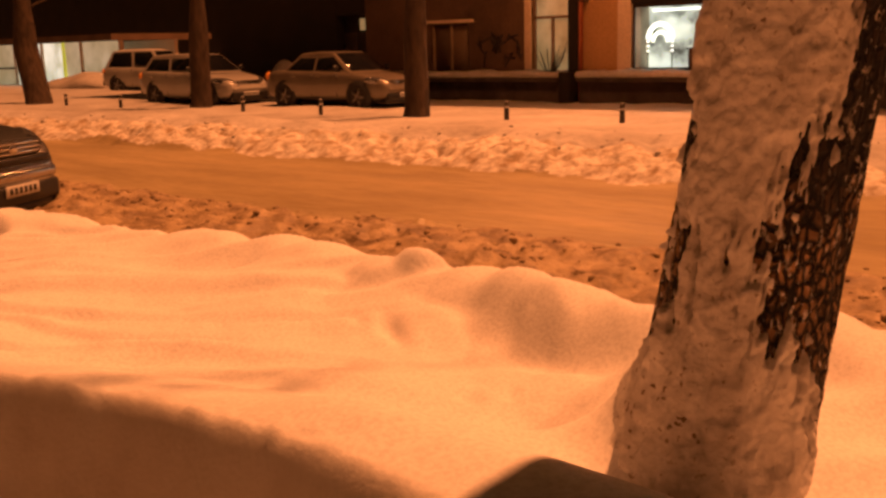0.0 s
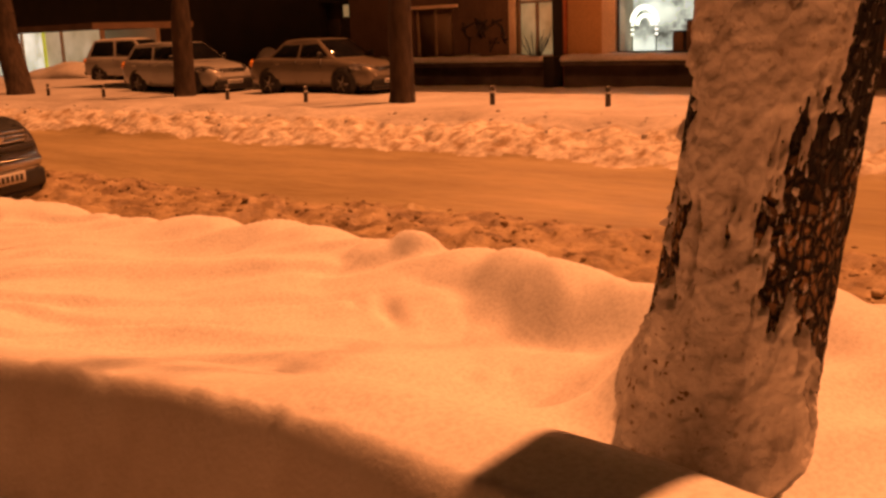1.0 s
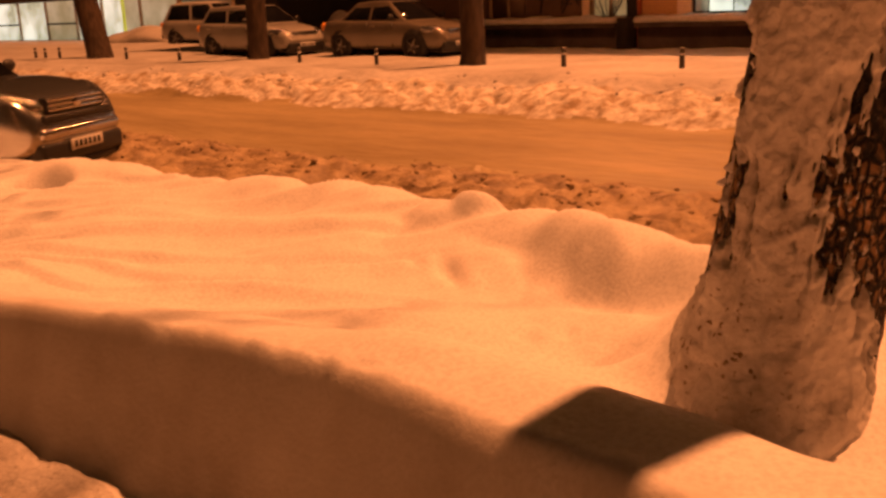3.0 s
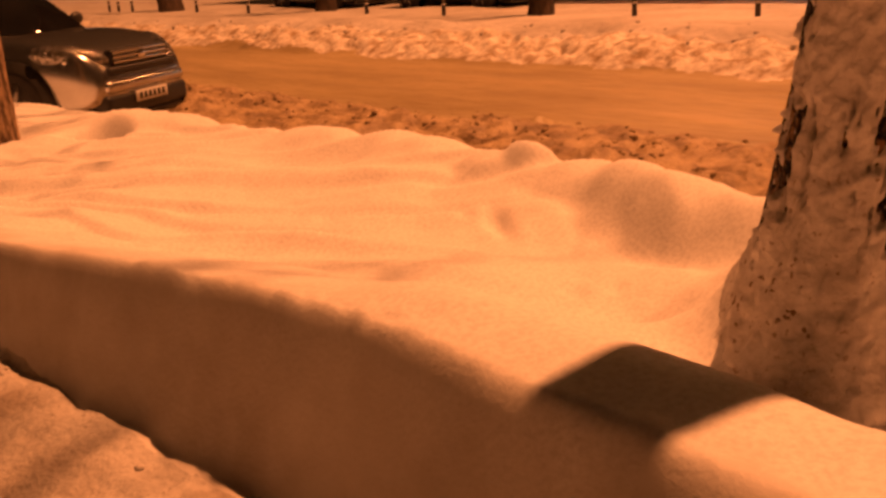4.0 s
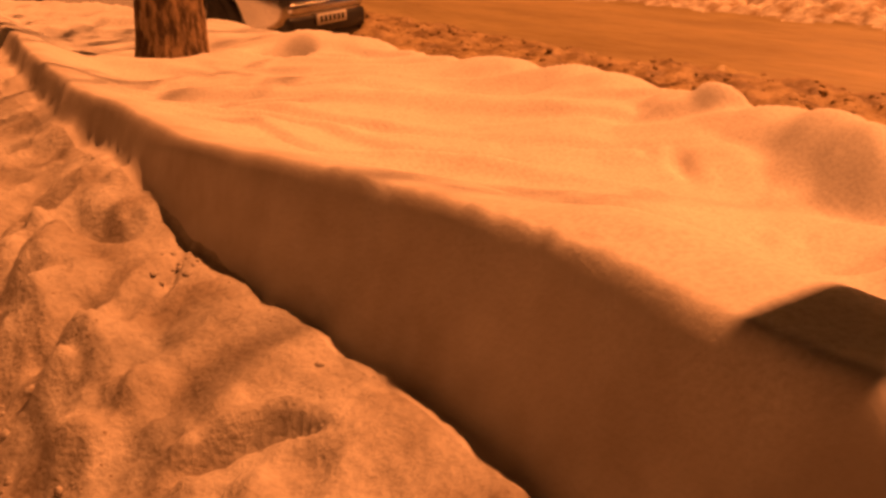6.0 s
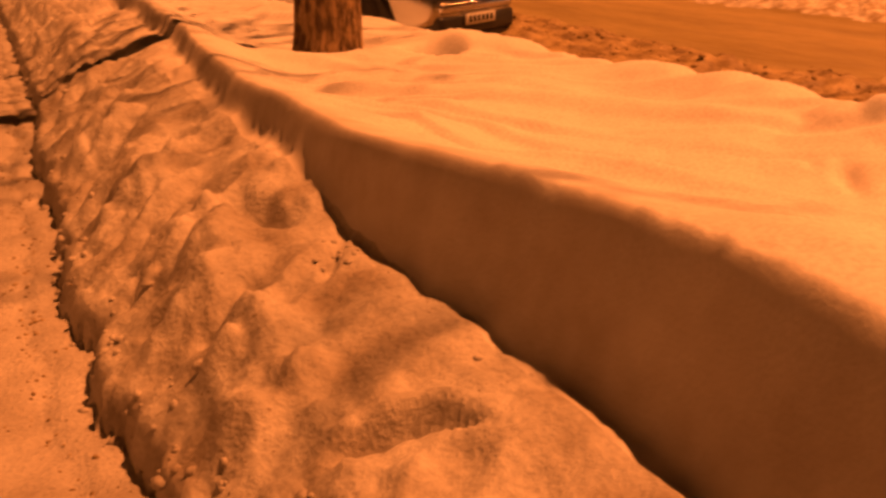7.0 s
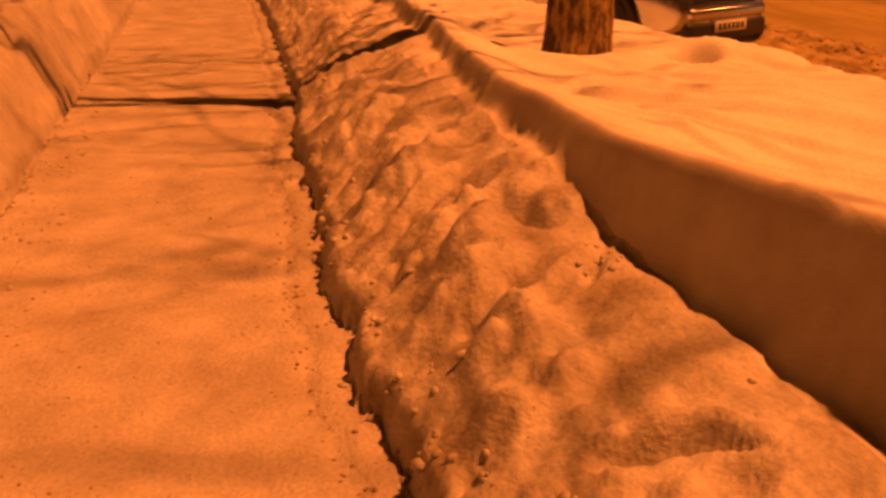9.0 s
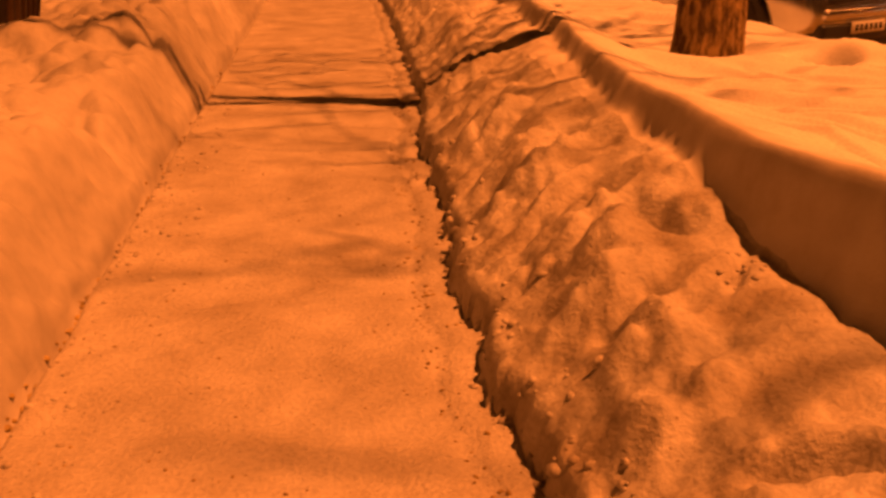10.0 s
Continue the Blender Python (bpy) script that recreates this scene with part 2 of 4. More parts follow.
# ---------------------------------------------------------------- the ground, one sheet cut into its surfaces
EDGE_Y, EDGE_X = (-30, 1.5, 2.0, 2.6, 4.0, 5.0, 6.8, 9.4, 14.5, 60), (0.36, 0.35, 0.33, 0.31, 0.38, 0.40, 0.50, 0.58, 0.635, 0.66)
CREST_Y = (-3, 0.0, 0.6, 1.0, 1.4, 1.83, 2.35, 2.8, 3.9, 5.2, 6.2, 8.8, 30)
CREST_X = (1.24, 1.27, 1.33, 1.33, 1.265, 1.215, 1.23, 1.23, 1.25, 1.34, 1.45, 1.58, 1.60)
CREST_Z = (0.845, 0.845, 0.845, 0.84, 0.825, 0.795, 0.75, 0.73, 0.70, 0.69, 0.69, 0.69, 0.69)
FOOT_Y, FOOT_X = (-3, 0.9, 1.4, 1.7, 2.1, 3.0, 30), (1.25, 1.25, 1.21, 1.20, 1.20, 1.20, 1.22)
TREES = ((2.62, 0.16), (2.52, 6.12))


def path_edge(y):
    y = np.asarray(y, dtype=float)
    return np.interp(y, EDGE_Y, EDGE_X) + 0.085 * fbm(y * 4.0, y * 0.0 + 3.3, 11, 5, 0.62)


def height(x, y):
    edge = path_edge(y)
    d = x - edge
    # packed path
    z = 0.03 * fbm(x * 2.0, y * 2.5, 3, 4) + 0.009 * fbm(x * 14, y * 14, 4, 3)
    z = z - 0.016 * bell(x, y * 0, edge - 0.15, 0, 0.022) + 0.010 * step(edge - 0.13, edge - 0.09, x)
    # shovelled heap between path and bank
    heap = np.interp(d, (0.0, 0.03, 0.10, 0.16, 0.26, 0.36, 0.5, 0.7, 0.95, 1.2), (0.0, 0.11, 0.14, 0.165, 0.235, 0.33, 0.415, 0.465, 0.49, 0.49))
    heap = heap * np.interp(y, (0.2, 0.9, 1.6), (0.86, 0.92, 1.0)) + (0.07 + 0.09 * fbm(y * 4.5, x * 2.0, 24, 3)) * step(2.05, 2.5, y) * step(0.5, 0.85, d) + 0.10 * fbm(x * 2.6, y * 1.7, 21, 3) * step(0.02, 0.35, d) * step(0.85, 0.4, d)
    slant, along = x * 0.75 + y * 0.65, y * 0.75 - x * 0.65
    far_rough = 0.45 + 0.55 * step(1.2, 2.6, y)
    heap = heap + 0.10 * (0.45 - np.abs(2 * vnoise(slant * 1.6, along * 6.5, 22) - 1)) * step(0.05, 0.3, d) * step(0.8, 0.35, d) * far_rough
    heap = heap + 0.03 * (lumps(x * 5.5 + 0.6 * fbm(x * 5, y * 5, 8), y * 4.2, 31) - 0.4) * step(0.0, 0.2, d) * step(0.75, 0.35, d) * step(0.4, 0.65, vnoise(x * 1.6, y * 1.2, 77))
    heap = heap + 0.05 * lumps(x * 8 + 0.5 * fbm(x * 6, y * 6, 37), y * 6.5, 38) * step(0.10, 0.2, d) * step(0.58, 0.42, d) * step(0.35, 0.6, vnoise(x * 3, y * 2, 39))
    heap = heap + 0.04 * lumps(x * 13, y * 10, 33) * step(0.0, 0.06, d) * step(0.6, 0.1, d)
    heap = heap + (0.012 + 0.024 * step(0.6, 0.25, d)) * fbm(x * 13, y * 13, 35, 3) * step(0.0, 0.1, d)
    heap = heap - 0.012 * step(0.62, 0.85, vnoise(x * 17, y * 15, 36)) * step(0.15, 0.4, d)
    heap = heap - 0.12 * bell(x + 0.25 * (y - 2.42), y, 0.95, 2.42, 0.055, 0.19) - 0.06 * bell(x, y, 0.78, 3.41, 0.05, 0.09)
    heap = heap - 0.045 * bell(x - 0.6 * (y - 1.84), y, 1.0, 1.84, 0.025, 0.10) + 0.055 * dome(x, y, 0.67, 1.69, 0.10) + 0.05 * dome(x, y, 0.60, 2.05, 0.09) + 0.05 * dome(x, y, 0.58, 1.35, 0.08)
    arc = y - 1.04 + 0.28 * (x - 0.75) + 3.0 * np.maximum(x - 0.88, 0) ** 2
    heap = heap + (0.03 * np.exp(-((arc - 0.06) / 0.04) ** 2) - 0.085 * np.exp(-(arc / 0.026) ** 2)) * step(0.70, 0.76, x) * step(1.04, 0.98, x)
    # steep cut face and the bank behind it
    cx, cz = np.interp(y, CREST_Y, CREST_X), np.interp(y, CREST_Y, CREST_Z)
    cx = cx + 0.045 * fbm(y * 2.2, y * 0 + 9.1, 41, 3)
    rag = step(2.2, 1.4, y) * 0.75 + 0.25
    cx = cx + 0.006 * fbm(y * 7.0, y * 0 + 2.2, 43, 3) * rag
    foot = cx - np.interp(y, (-0.5, 0.1, 0.6, 1.7, 2.2, 4.0), (0.20, 0.15, 0.12, 0.11, 0.09, 0.07))
    lip = cx + np.interp(y, (-0.5, 0.1, 1.0, 1.8, 3.0), (0.11, 0.07, 0.07, 0.05, 0.04))
    top = np.interp(y, (-3, 1.2, 2.2, 3.2, 4.5, 30), (0.52, 0.54, 0.575, 0.56, 0.51, 0.51)) + 0.06 * fbm(x * 0.55, y * 0.45, 51, 3) + 0.085 * (0.5 - np.abs(2 * vnoise((x - y) * 0.6, (x + y) * 2.3 + 0.5 * fbm(x, y, 52, 2), 53) - 1)) + 0.05 * (0.5 - np.abs(2 * vnoise((x - y) * 0.4 + 7, (x + y) * 1.2, 56) - 1)) + 0.036 * (0.5 - np.abs(2 * vnoise((x - 0.8 * y) * 0.8 + 3, (0.8 * x + y) * 4.6 + 0.7 * fbm(x, y, 50, 2), 59) - 1)) * step(1.0, 1.9, y) + 0.016 * fbm(x * 4, y * 4, 54, 3) + 0.006 * fbm(x * 9, y * 9, 55, 3)
    top = top - 0.11 * bell(x, y, 2.65, 0.95, 0.40, 0.60)
    top = top + 0.10 * bell(x, y * 0, 3.35, 0, 0.22) * (0.55 + 0.6 * vnoise(y * 1.5, y * 0 + 2.0, 57)) * step(4.8, 2.8, y)
    for bx, by, br, bh in ((3.34, 1.88, 0.085, 0.10), (3.24, 2.05, 0.10, 0.05), (3.46, 2.68, 0.24, 0.06), (3.30, 1.30, 0.13, 0.05), (3.27, 1.02, 0.14, 0.055), (3.28, 0.72, 0.16, 0.08), (3.18, 1.15, 0.09, 0.05), (3.35, 0.1, 0.2, 0.06)):
        top = top + bh * dome(x, y, bx, by, br * 1.25)
    top = top - 0.03 * bell(x, y, 3.13, 1.45, 0.05) - 0.075 * bell(x, y, 3.02, 0.98, 0.10, 0.25) + 0.02 * fbm(x * 16, y * 16, 60, 3) * bell(x, y, 3.05, 1.0, 0.15, 0.3)
    top = top - 0.05 * bell(x - 0.5 * (y - 1.65), y, 2.88, 1.65, 0.04, 0.09) - 0.012 * bell(x, y, 2.455, 1.46, 0.03, 0.06) - 0.015 * bell(x, y, 2.73, 0.98, 0.025)
    top = top + 0.07 * (lumps(x * 4.2, y * 3.8, 58) - 0.4) * bell(x, y * 0, 3.25, 0, 0.28) * step(2.6, 1.8, y)
    for k in range(9):
        top = top - 0.022 * bell(x, y, 2.0 + 1.0 * ((k * 0.618) % 1), 0.7 + 0.37 * k, 0.025 + 0.01 * (k % 3), 0.04)
    run = (x + y) * 2.7 + 1.1 * fbm((x - y) * 0.5, (x + y) * 0.9, 92, 3) + 0.35 * (x - y)
    saw = 1 - (run - np.floor(run))
    top = top + 0.055 * (saw ** 1.6 * step(1.0, 0.75, saw) - 0.3) * (0.25 + 0.75 * step(0.30, 0.65, vnoise((x - y) * 0.9 + 4, (x + y) * 1.6, 93))) * step(1.3, 2.2, y)
    for tx, ty in TREES[1:]:
        top = top - 0.14 * bell(x, y, tx, ty, 0.42)
    top = top - 0.15 * bell(x, y, 2.22, -0.02, 0.26, 0.42)
    near_trunk = np.sqrt((x - TREES[0][0]) ** 2 + (y - TREES[0][1]) ** 2)
    top = top + 0.06 * bell(x, y, TREES[0][0], TREES[0][1], 0.34) + 0.26 * np.exp(-np.maximum(near_trunk - 0.24, 0) / 0.10) * step(0.75, 0.4, near_trunk) * step(-0.3, 0.9, ((y - TREES[0][1]) * 0.85 - (x - TREES[0][0]) * 0.5) / np.maximum(near_trunk, 0.05))
    # hollow at (2.95, 5.35) is added so its steep wall shades a dark oval
    top = top - 0.12 * bell(x, y, 1.95, 6.35, 0.35, 0.30) - 0.28 * dome(x, y, 2.95, 5.35, 0.20) + 0.05 * bell(x, y, 3.2, 5.5, 0.2)
    up = step(0, 1, (x - cx) / np.interp(y, (0.5, 1.5, 2.2), (1.15, 0.95, 0.5)))
    bank = cz + (top - cz) * up + 0.062 * step(1.0, 0.5, y) * bell(x, y * 0, 1.58, 0, 0.15)
    # the face hollows out of the heap, steepens and rounds over into the bank
    u = np.clip((x - foot) / (lip - foot), 0, 1)
    rise = 1 - (1 - u ** 2.3) ** 2.6
    near = np.where(x < foot, heap, heap * (1 - rise) + bank * rise)
    near = near + 0.007 * fbm(x * 18, y * 18, 45, 3, 0.65) * np.exp(-((x - cx - 0.03) / 0.10) ** 2) * rag + 0.008 * fbm(x * 6, y * 5, 46, 3) * np.exp(-((x - cx) / 0.2) ** 2)
    near = near + 0.10 * fbm(x * 4.5, y * 3.5, 48, 4) * rise * (1 - rise) + 0.011 * fbm(x * 22, y * 22, 49, 3, 0.7) * np.exp(-((x - cx - 0.05) / 0.06) ** 2) * step(0.25, 0.6, y) * step(1.6, 1.2, y)
    z = np.where(d > 0, near, z)
    # bank falls to the road
    end = np.interp(y, (6.5, 9.5, 11.5), (3.52, 2.85, 2.1)) + 0.10 * fbm(y * 1.3, y * 0 + 1.0, 61, 3)
    road = -0.02 + 0.03 * fbm(x * 1.2, y * 0.12, 65, 3) + 0.015 * fbm(x * 6, y * 1.5, 66, 3)
    windrow = (0.07 + 0.10 * lumps(x * 2.3, y * 2.0, 67) * vnoise(x * 1.1, y * 0.7, 68) + 0.06 * lumps(x * 6, y * 5, 64) + 0.07 * fbm(x * 6, y * 6, 69, 4)) * step(4.2, 5.4, x) * step(7.1, 6.2, x)
    road = road + windrow
    z = np.where(x > end - 0.05, z + (road - z) * step(0, 0.65, x - end), z)
    # ploughed ridge and pavement on the far side
    far = 0.17 + 0.06 * fbm(x * 0.4, y * 0.4, 71, 3) + 0.03 * fbm(x * 2, y * 2, 72, 3)
    ridge = 0.10 * lumps(x * 4.5, y * 4.5, 78) * step(10.3, 10.7, x) * step(11.9, 11.2, x) + 0.08 * lumps(x * 1.7, y * 1.7, 73) * step(10.3, 11.0, x) * step(13.4, 12.2, x) * (0.4 + vnoise(x, y, 74)) + 0.10 * fbm(x * 3.5, y * 3.5, 75, 4) * step(10.3, 11.0, x) * step(12.6, 11.4, x)
    ridge = ridge + 0.16 * bell(x, y * 0, 12.2, 0, 1.0)
    z = np.where(x > 9, z + (far - z) * step(10.4, 12.4, x) + ridge, z)
    # low bank on the other side of the path
    e = -1.165 - x
    sx, sy = x + 60.0, y + 400.0
    wx, wy = sx + 0.12 * fbm(sx * 2.5, sy * 2.5, 82, 3), sy + 0.12 * fbm(sx * 2.5, sy * 2.5, 86, 3)
    left = 0.30 * step(0.0, 0.40, e) + 0.18 * fbm(sx * 1.3, sy * 1.1, 81, 3) * step(0.05, 0.5, e) + 0.24 * lumps(wx * 3.4, wy * 3.0, 83) * step(0.02, 0.25, e) * (0.4 + vnoise(sx * 1.2, sy * 1.2, 88)) + 0.14 * lumps(wx * 6, wy * 5.5, 84) * step(0.0, 0.06, e) * vnoise(sx * 2, sy * 2, 89) + 0.03 * fbm(sx * 9, sy * 9, 85, 3) * step(0, 0.08, e)
    z = np.where(e > 0, left + z * 0.3, z)
    z = z - 0.10 * np.exp(-((e - 0.0) / 0.022) ** 2) * (0.5 + 0.9 * vnoise(y * 3, y * 0, 87))
    # all fades to level far away
    return z


def spaced(stops):
    out = [stops[0][0]]
    for (a, da), (b, db) in zip(stops, stops[1:]):
        n = max(1, round((b - a) / ((da + db) / 2)))
        out += [a + (b - a) * (k + 1) / n for k in range(n)]
    return np.array(out)


gx = spaced([(-400, 80), (-40, 20), (-6, 0.5), (-3.2, 0.07), (-2.2, 0.04), (-1.25, 0.022), (-1.08, 0.008), (-1.0, 0.03), (0.25, 0.03), (0.36, 0.013), (1.12, 0.014), (1.2, 0.009), (1.45, 0.009), (1.6, 0.014), (2.1, 0.02), (3.6, 0.03), (7.6, 0.06), (10, 0.12), (10.3, 0.05), (11.9, 0.05), (15, 0.2), (24, 0.5), (60, 10), (400, 80)])
gy = spaced([(-300, 60), (-30, 6), (-3, 0.5), (-1.0, 0.06), (-0.6, 0.022), (0.2, 0.018), (3.4, 0.016), (5, 0.03), (9, 0.05), (18, 0.1), (30, 0.2), (60, 1.5), (120, 10), (500, 80)])
GX, GY = np.meshgrid(gx, gy)
GZ = height(GX, GY)
cxm, cym = (GX[:-1, :-1] + GX[1:, 1:]) / 2, (GY[:-1, :-1] + GY[1:, 1:]) / 2
em = path_edge(cym)
SHEET = np.full(cxm.shape, 0)                                     # left and far: ground
SHEET[(cxm > -1.165) & (cxm < em)] = 1                               # pavement
heap_end = np.interp(cym, FOOT_Y, FOOT_X) - 0.06
SHEET[(cxm >= em) & (cxm < heap_end)] = 2                           # shovelled heap
SHEET[(cxm >= heap_end) & (cxm < 3.95)] = 3                         # bank
ragged = 0.9 * fbm(cxm * 0.9, cym * 0.8, 79, 4)
SHEET[(cxm >= 3.95) & (cxm < 6.6 + ragged)] = 4                              # slush
SHEET[(cxm >= 6.6 + ragged) & (cxm < 10.45 + 0.5 * ragged)] = 5                              # road
SHEET[(cxm >= 10.45 + 0.5 * ragged) & (cxm < 11.5 + 0.5 * fbm(cxm, cym * 1.3, 76, 3))] = 6                             # ploughed ridge
index = np.arange(GX.size).reshape(GX.shape)
quads = np.stack([index[:-1, :-1], index[:-1, 1:], index[1:, 1:], index[1:, :-1]], -1)


def sheet(number, name, mat, label, category):
    q = quads[SHEET == number]
    used, flat = np.unique(q.ravel(), return_inverse=True)
    me = bpy.data.meshes.new(name)
    me.vertices.add(len(used))
    me.vertices.foreach_set("co", np.stack([GX.ravel()[used], GY.ravel()[used], GZ.ravel()[used]], -1).astype(np.float32).ravel())
    me.loops.add(len(q) * 4)
    me.loops.foreach_set("vertex_index", flat.astype(np.int32).ravel())
    me.polygons.add(len(q))
    me.polygons.foreach_set("loop_start", np.arange(0, len(q) * 4, 4, dtype=np.int32))
    me.polygons.foreach_set("use_smooth", np.ones(len(q), dtype=bool))
    me.update(calc_edges=True)
    me.materials.append(mat)
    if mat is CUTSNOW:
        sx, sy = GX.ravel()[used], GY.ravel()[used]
        # painted shade: full on the cut face, fading out just past the crest
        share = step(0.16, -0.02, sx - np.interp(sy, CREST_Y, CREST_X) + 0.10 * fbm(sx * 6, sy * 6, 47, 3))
        me.attributes.new("face_shade", "FLOAT", "POINT").data.foreach_set("value", share.astype(np.float32))
    return tagged(new(name, me), label, category, kind="structure")


sheet(0, "ground", FARSNOW, "trodden and drifted snow lying beside path and buildings", "snow")
sheet(1, "pavement", PACKED, "cleared footpath of hard packed, sanded snow", "footpath")
sheet(2, "snow_heap", RUBBLE, "rough shovelled snow heaped along the footpath", "snow heap")
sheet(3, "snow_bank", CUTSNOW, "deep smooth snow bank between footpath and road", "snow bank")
sheet(4, "road_edge", SLUSH, "brown churned slush at the road's edge", "slush")
sheet(5, "road", ROADSNOW, "road covered with brown packed snow", "road")
sheet(6, "snow_ridge", DIRTYSNOW, "lumpy dirty snow ridge ploughed along the road", "snow ridge")


def at(x, y):
    return float(height(np.array([float(x)]), np.array([float(y)]))[0])


def clods(name, mat, spots, label):
    """Many uneven broken lumps, resting in the surface, as one mesh."""
    verts, faces = [], []
    ico = bmesh.new()
    bmesh.ops.create_icosphere(ico, subdivisions=1, radius=1)
    co = np.array([v.co for v in ico.verts])
    fs = [[v.index for v in f.verts] for f in ico.faces]
    ico.free()
    ground_z = height(np.array([p[0] for p in spots]), np.array([p[1] for p in spots]))
    for (x, y, r), gz in zip(spots, ground_z):
        n0 = len(verts)
        sc = np.array([random.uniform(0.7, 1.4), random.uniform(0.7, 1.4), random.uniform(0.5, 0.9)]) * r
        jig = 1 + 0.45 * (vnoise(co[:, 0] * 1.7 + random.uniform(0, 99), co[:, 1] * 1.7 + co[:, 2] * 2.3, 5) - 0.5) + 0.25 * (np.random.rand(len(co)) - 0.5)
        p = co * jig[:, None] * sc + np.array([x, y, gz + r * 0.05])
        verts += p.tolist()
        faces += [[a + n0 for a in f] for f in fs]
    me = bpy.data.meshes.new(name)
    me.from_pydata(verts, [], faces)
    me.polygons.foreach_set("use_smooth", [True] * len(me.polygons))
    me.materials.append(mat)
    return tagged(new(name, me), label, "snow lumps", kind="stuff")


rnd = random.Random(4)
spots = []
for k in range(260):
    y = 0.9 + 9 * rnd.random() ** 1.6
    spots.append((float(path_edge(y)) + abs(rnd.gauss(0.0, 0.10)) - 0.03, y, 0.005 + 0.02 * rnd.random() ** 2.5))
for k in range(14):
    y = 0.9 + 6 * rnd.random()
    spots.append((rnd.uniform(0.5, 1.2), y, 0.005 + 0.02 * rnd.random() ** 3))
for k in range(16):
    spots.append((1.03 + rnd.gauss(0, 0.035), 1.9 + rnd.gauss(0, 0.06), 0.004 + 0.009 * rnd.random()))
for k in range(200):
    y = -0.99 + 6 * rnd.random()
    spots.append((-1.12 + 0.3 * rnd.random() ** 2, y + 2.2, 0.006 + 0.014 * rnd.random() ** 2))
clods("snow_crumbs", RUBBLE, spots, "loose crumbs of shovelled snow along the footpath")
spots = [(rnd.gauss(5.9, 0.5), rnd.uniform(-1, 16), 0.008 + 0.028 * rnd.random() ** 3) for k in range(1400)]
clods("slush_clods", SLUSH, spots, "brown clods of frozen slush at the road's edge")
spots = [(rnd.gauss(11.4, 0.42), rnd.uniform(0, 30), 0.012 + 0.035 * rnd.random() ** 2.5) for k in range(260)]
clods("ploughed_clods", FARSNOW, spots, "broken lumps of ploughed snow on the ridge")
spots = [(float(path_edge(y)) - 0.14 + rnd.gauss(0, 0.03), y, 0.004 + 0.006 * rnd.random()) for y in [1.2 + 7 * rnd.random() for k in range(240)]]
spots += [(rnd.uniform(-1.1, 0.4), 1.2 + 5 * rnd.random(), 0.003 + 0.005 * rnd.random()) for k in range(140)]
spots += [(-1.165 + rnd.gauss(0, 0.009), y, 0.006 + 0.012 * rnd.random()) for y in [1.5 + 9 * rnd.random() ** 1.3 for k in range(520)]]
clods("grit", SLUSH, spots, "dark sand and grit strewn on the footpath")


# ---------------------------------------------------------------- trees
def trunk_radius(r, ang, z, z0):
    return r * (1 - 0.035 * (z - z0)) + 0.088 * np.exp(-np.maximum(z - z0, -0.10) / 0.17) * (0.5 + 0.5 * np.cos(ang - 2.6)) * (0.85 + 0.15 * np.cos(ang * 3 + 1)) + 0.012 * np.cos(2 * ang + 0.7) + 0.02 * fbm(np.cos(ang) * 1.5 + z * 0.8, np.sin(ang) * 1.5, 91, 2)


def shell(radius, axis, zs, n):
    """A closed-round surface about a leaning axis: radius(angle, z), axis(z)."""
    ang = np.linspace(0, math.tau, n, endpoint=False)
    A, Z = np.meshgrid(ang, zs)
    R = radius(A, Z)
    ax, ay = axis(Z)
    co = np.stack([ax + R * np.cos(A), ay + R * np.sin(A), Z], -1).reshape(-1, 3)
    rows = np.arange(len(zs) * n).reshape(len(zs), n)
    nxt = np.roll(rows, -1, 1)
    f = np.stack([rows[:-1], nxt[:-1], nxt[1:], rows[1:]], -1).reshape(-1, 4)
    return co, f


def shell_part(name, co, f, mat, parent, label=""):
    me = bpy.data.meshes.new(name)
    me.from_pydata(co.tolist(), [], f.tolist())
    me.polygons.foreach_set("use_smooth", [True] * len(me.polygons))
    me.materials.append(mat)
    ob = new(name, me)
    ob.parent = parent
    if label:
        ob["label"] = label
    return ob


def bark(ang, z, r, seed, rough):
    u = ang / math.tau
    # fissured plates, stretched along the trunk; wraps round without a seam
    def ridged(k, v, sd):
        a = vnoise(u * k, v, sd)
        b = vnoise(u * k - k, v, sd)
        return 1 - np.abs(2 * (a * (1 - u) + b * u) - 1)
    big, small = ridged(30, z * 6 + 0.8 * np.sin(ang * 5), seed), ridged(64, z * 16, seed + 3)
    return rough * (0.65 * big ** 0.5 + 0.35 * small ** 0.7 - 0.85)


def limb(start, way, length, r, rng, bm, level):
    pts, rad = [start], [r]
    d = way.normalized()
    n = 7
    for k in range(n):
        d = (d + Vector((rng.gauss(0, 0.13), rng.gauss(0, 0.13), rng.gauss(0.06, 0.10)))).normalized()
        pts.append(pts[-1] + d * (length / n))
        rad.append(r * (1 - 0.8 * (k + 1) / n))
    tube(pts, rad, 7 if level == 0 else 5, bm)
    if level < 2:
        for k in range(2, n + 1):
            if rng.random() < 0.85:
                side = Vector((rng.gauss(0, 1.5), rng.gauss(0, 0.16), rng.gauss(0.2, 0.4))).normalized()
                limb(pts[k], (pts[k] - pts[k - 1]).normalized() * 0.35 + side, length * rng.uniform(0.35, 0.6), max(rad[k] * 0.85, 0.014), rng, bm, level + 1)


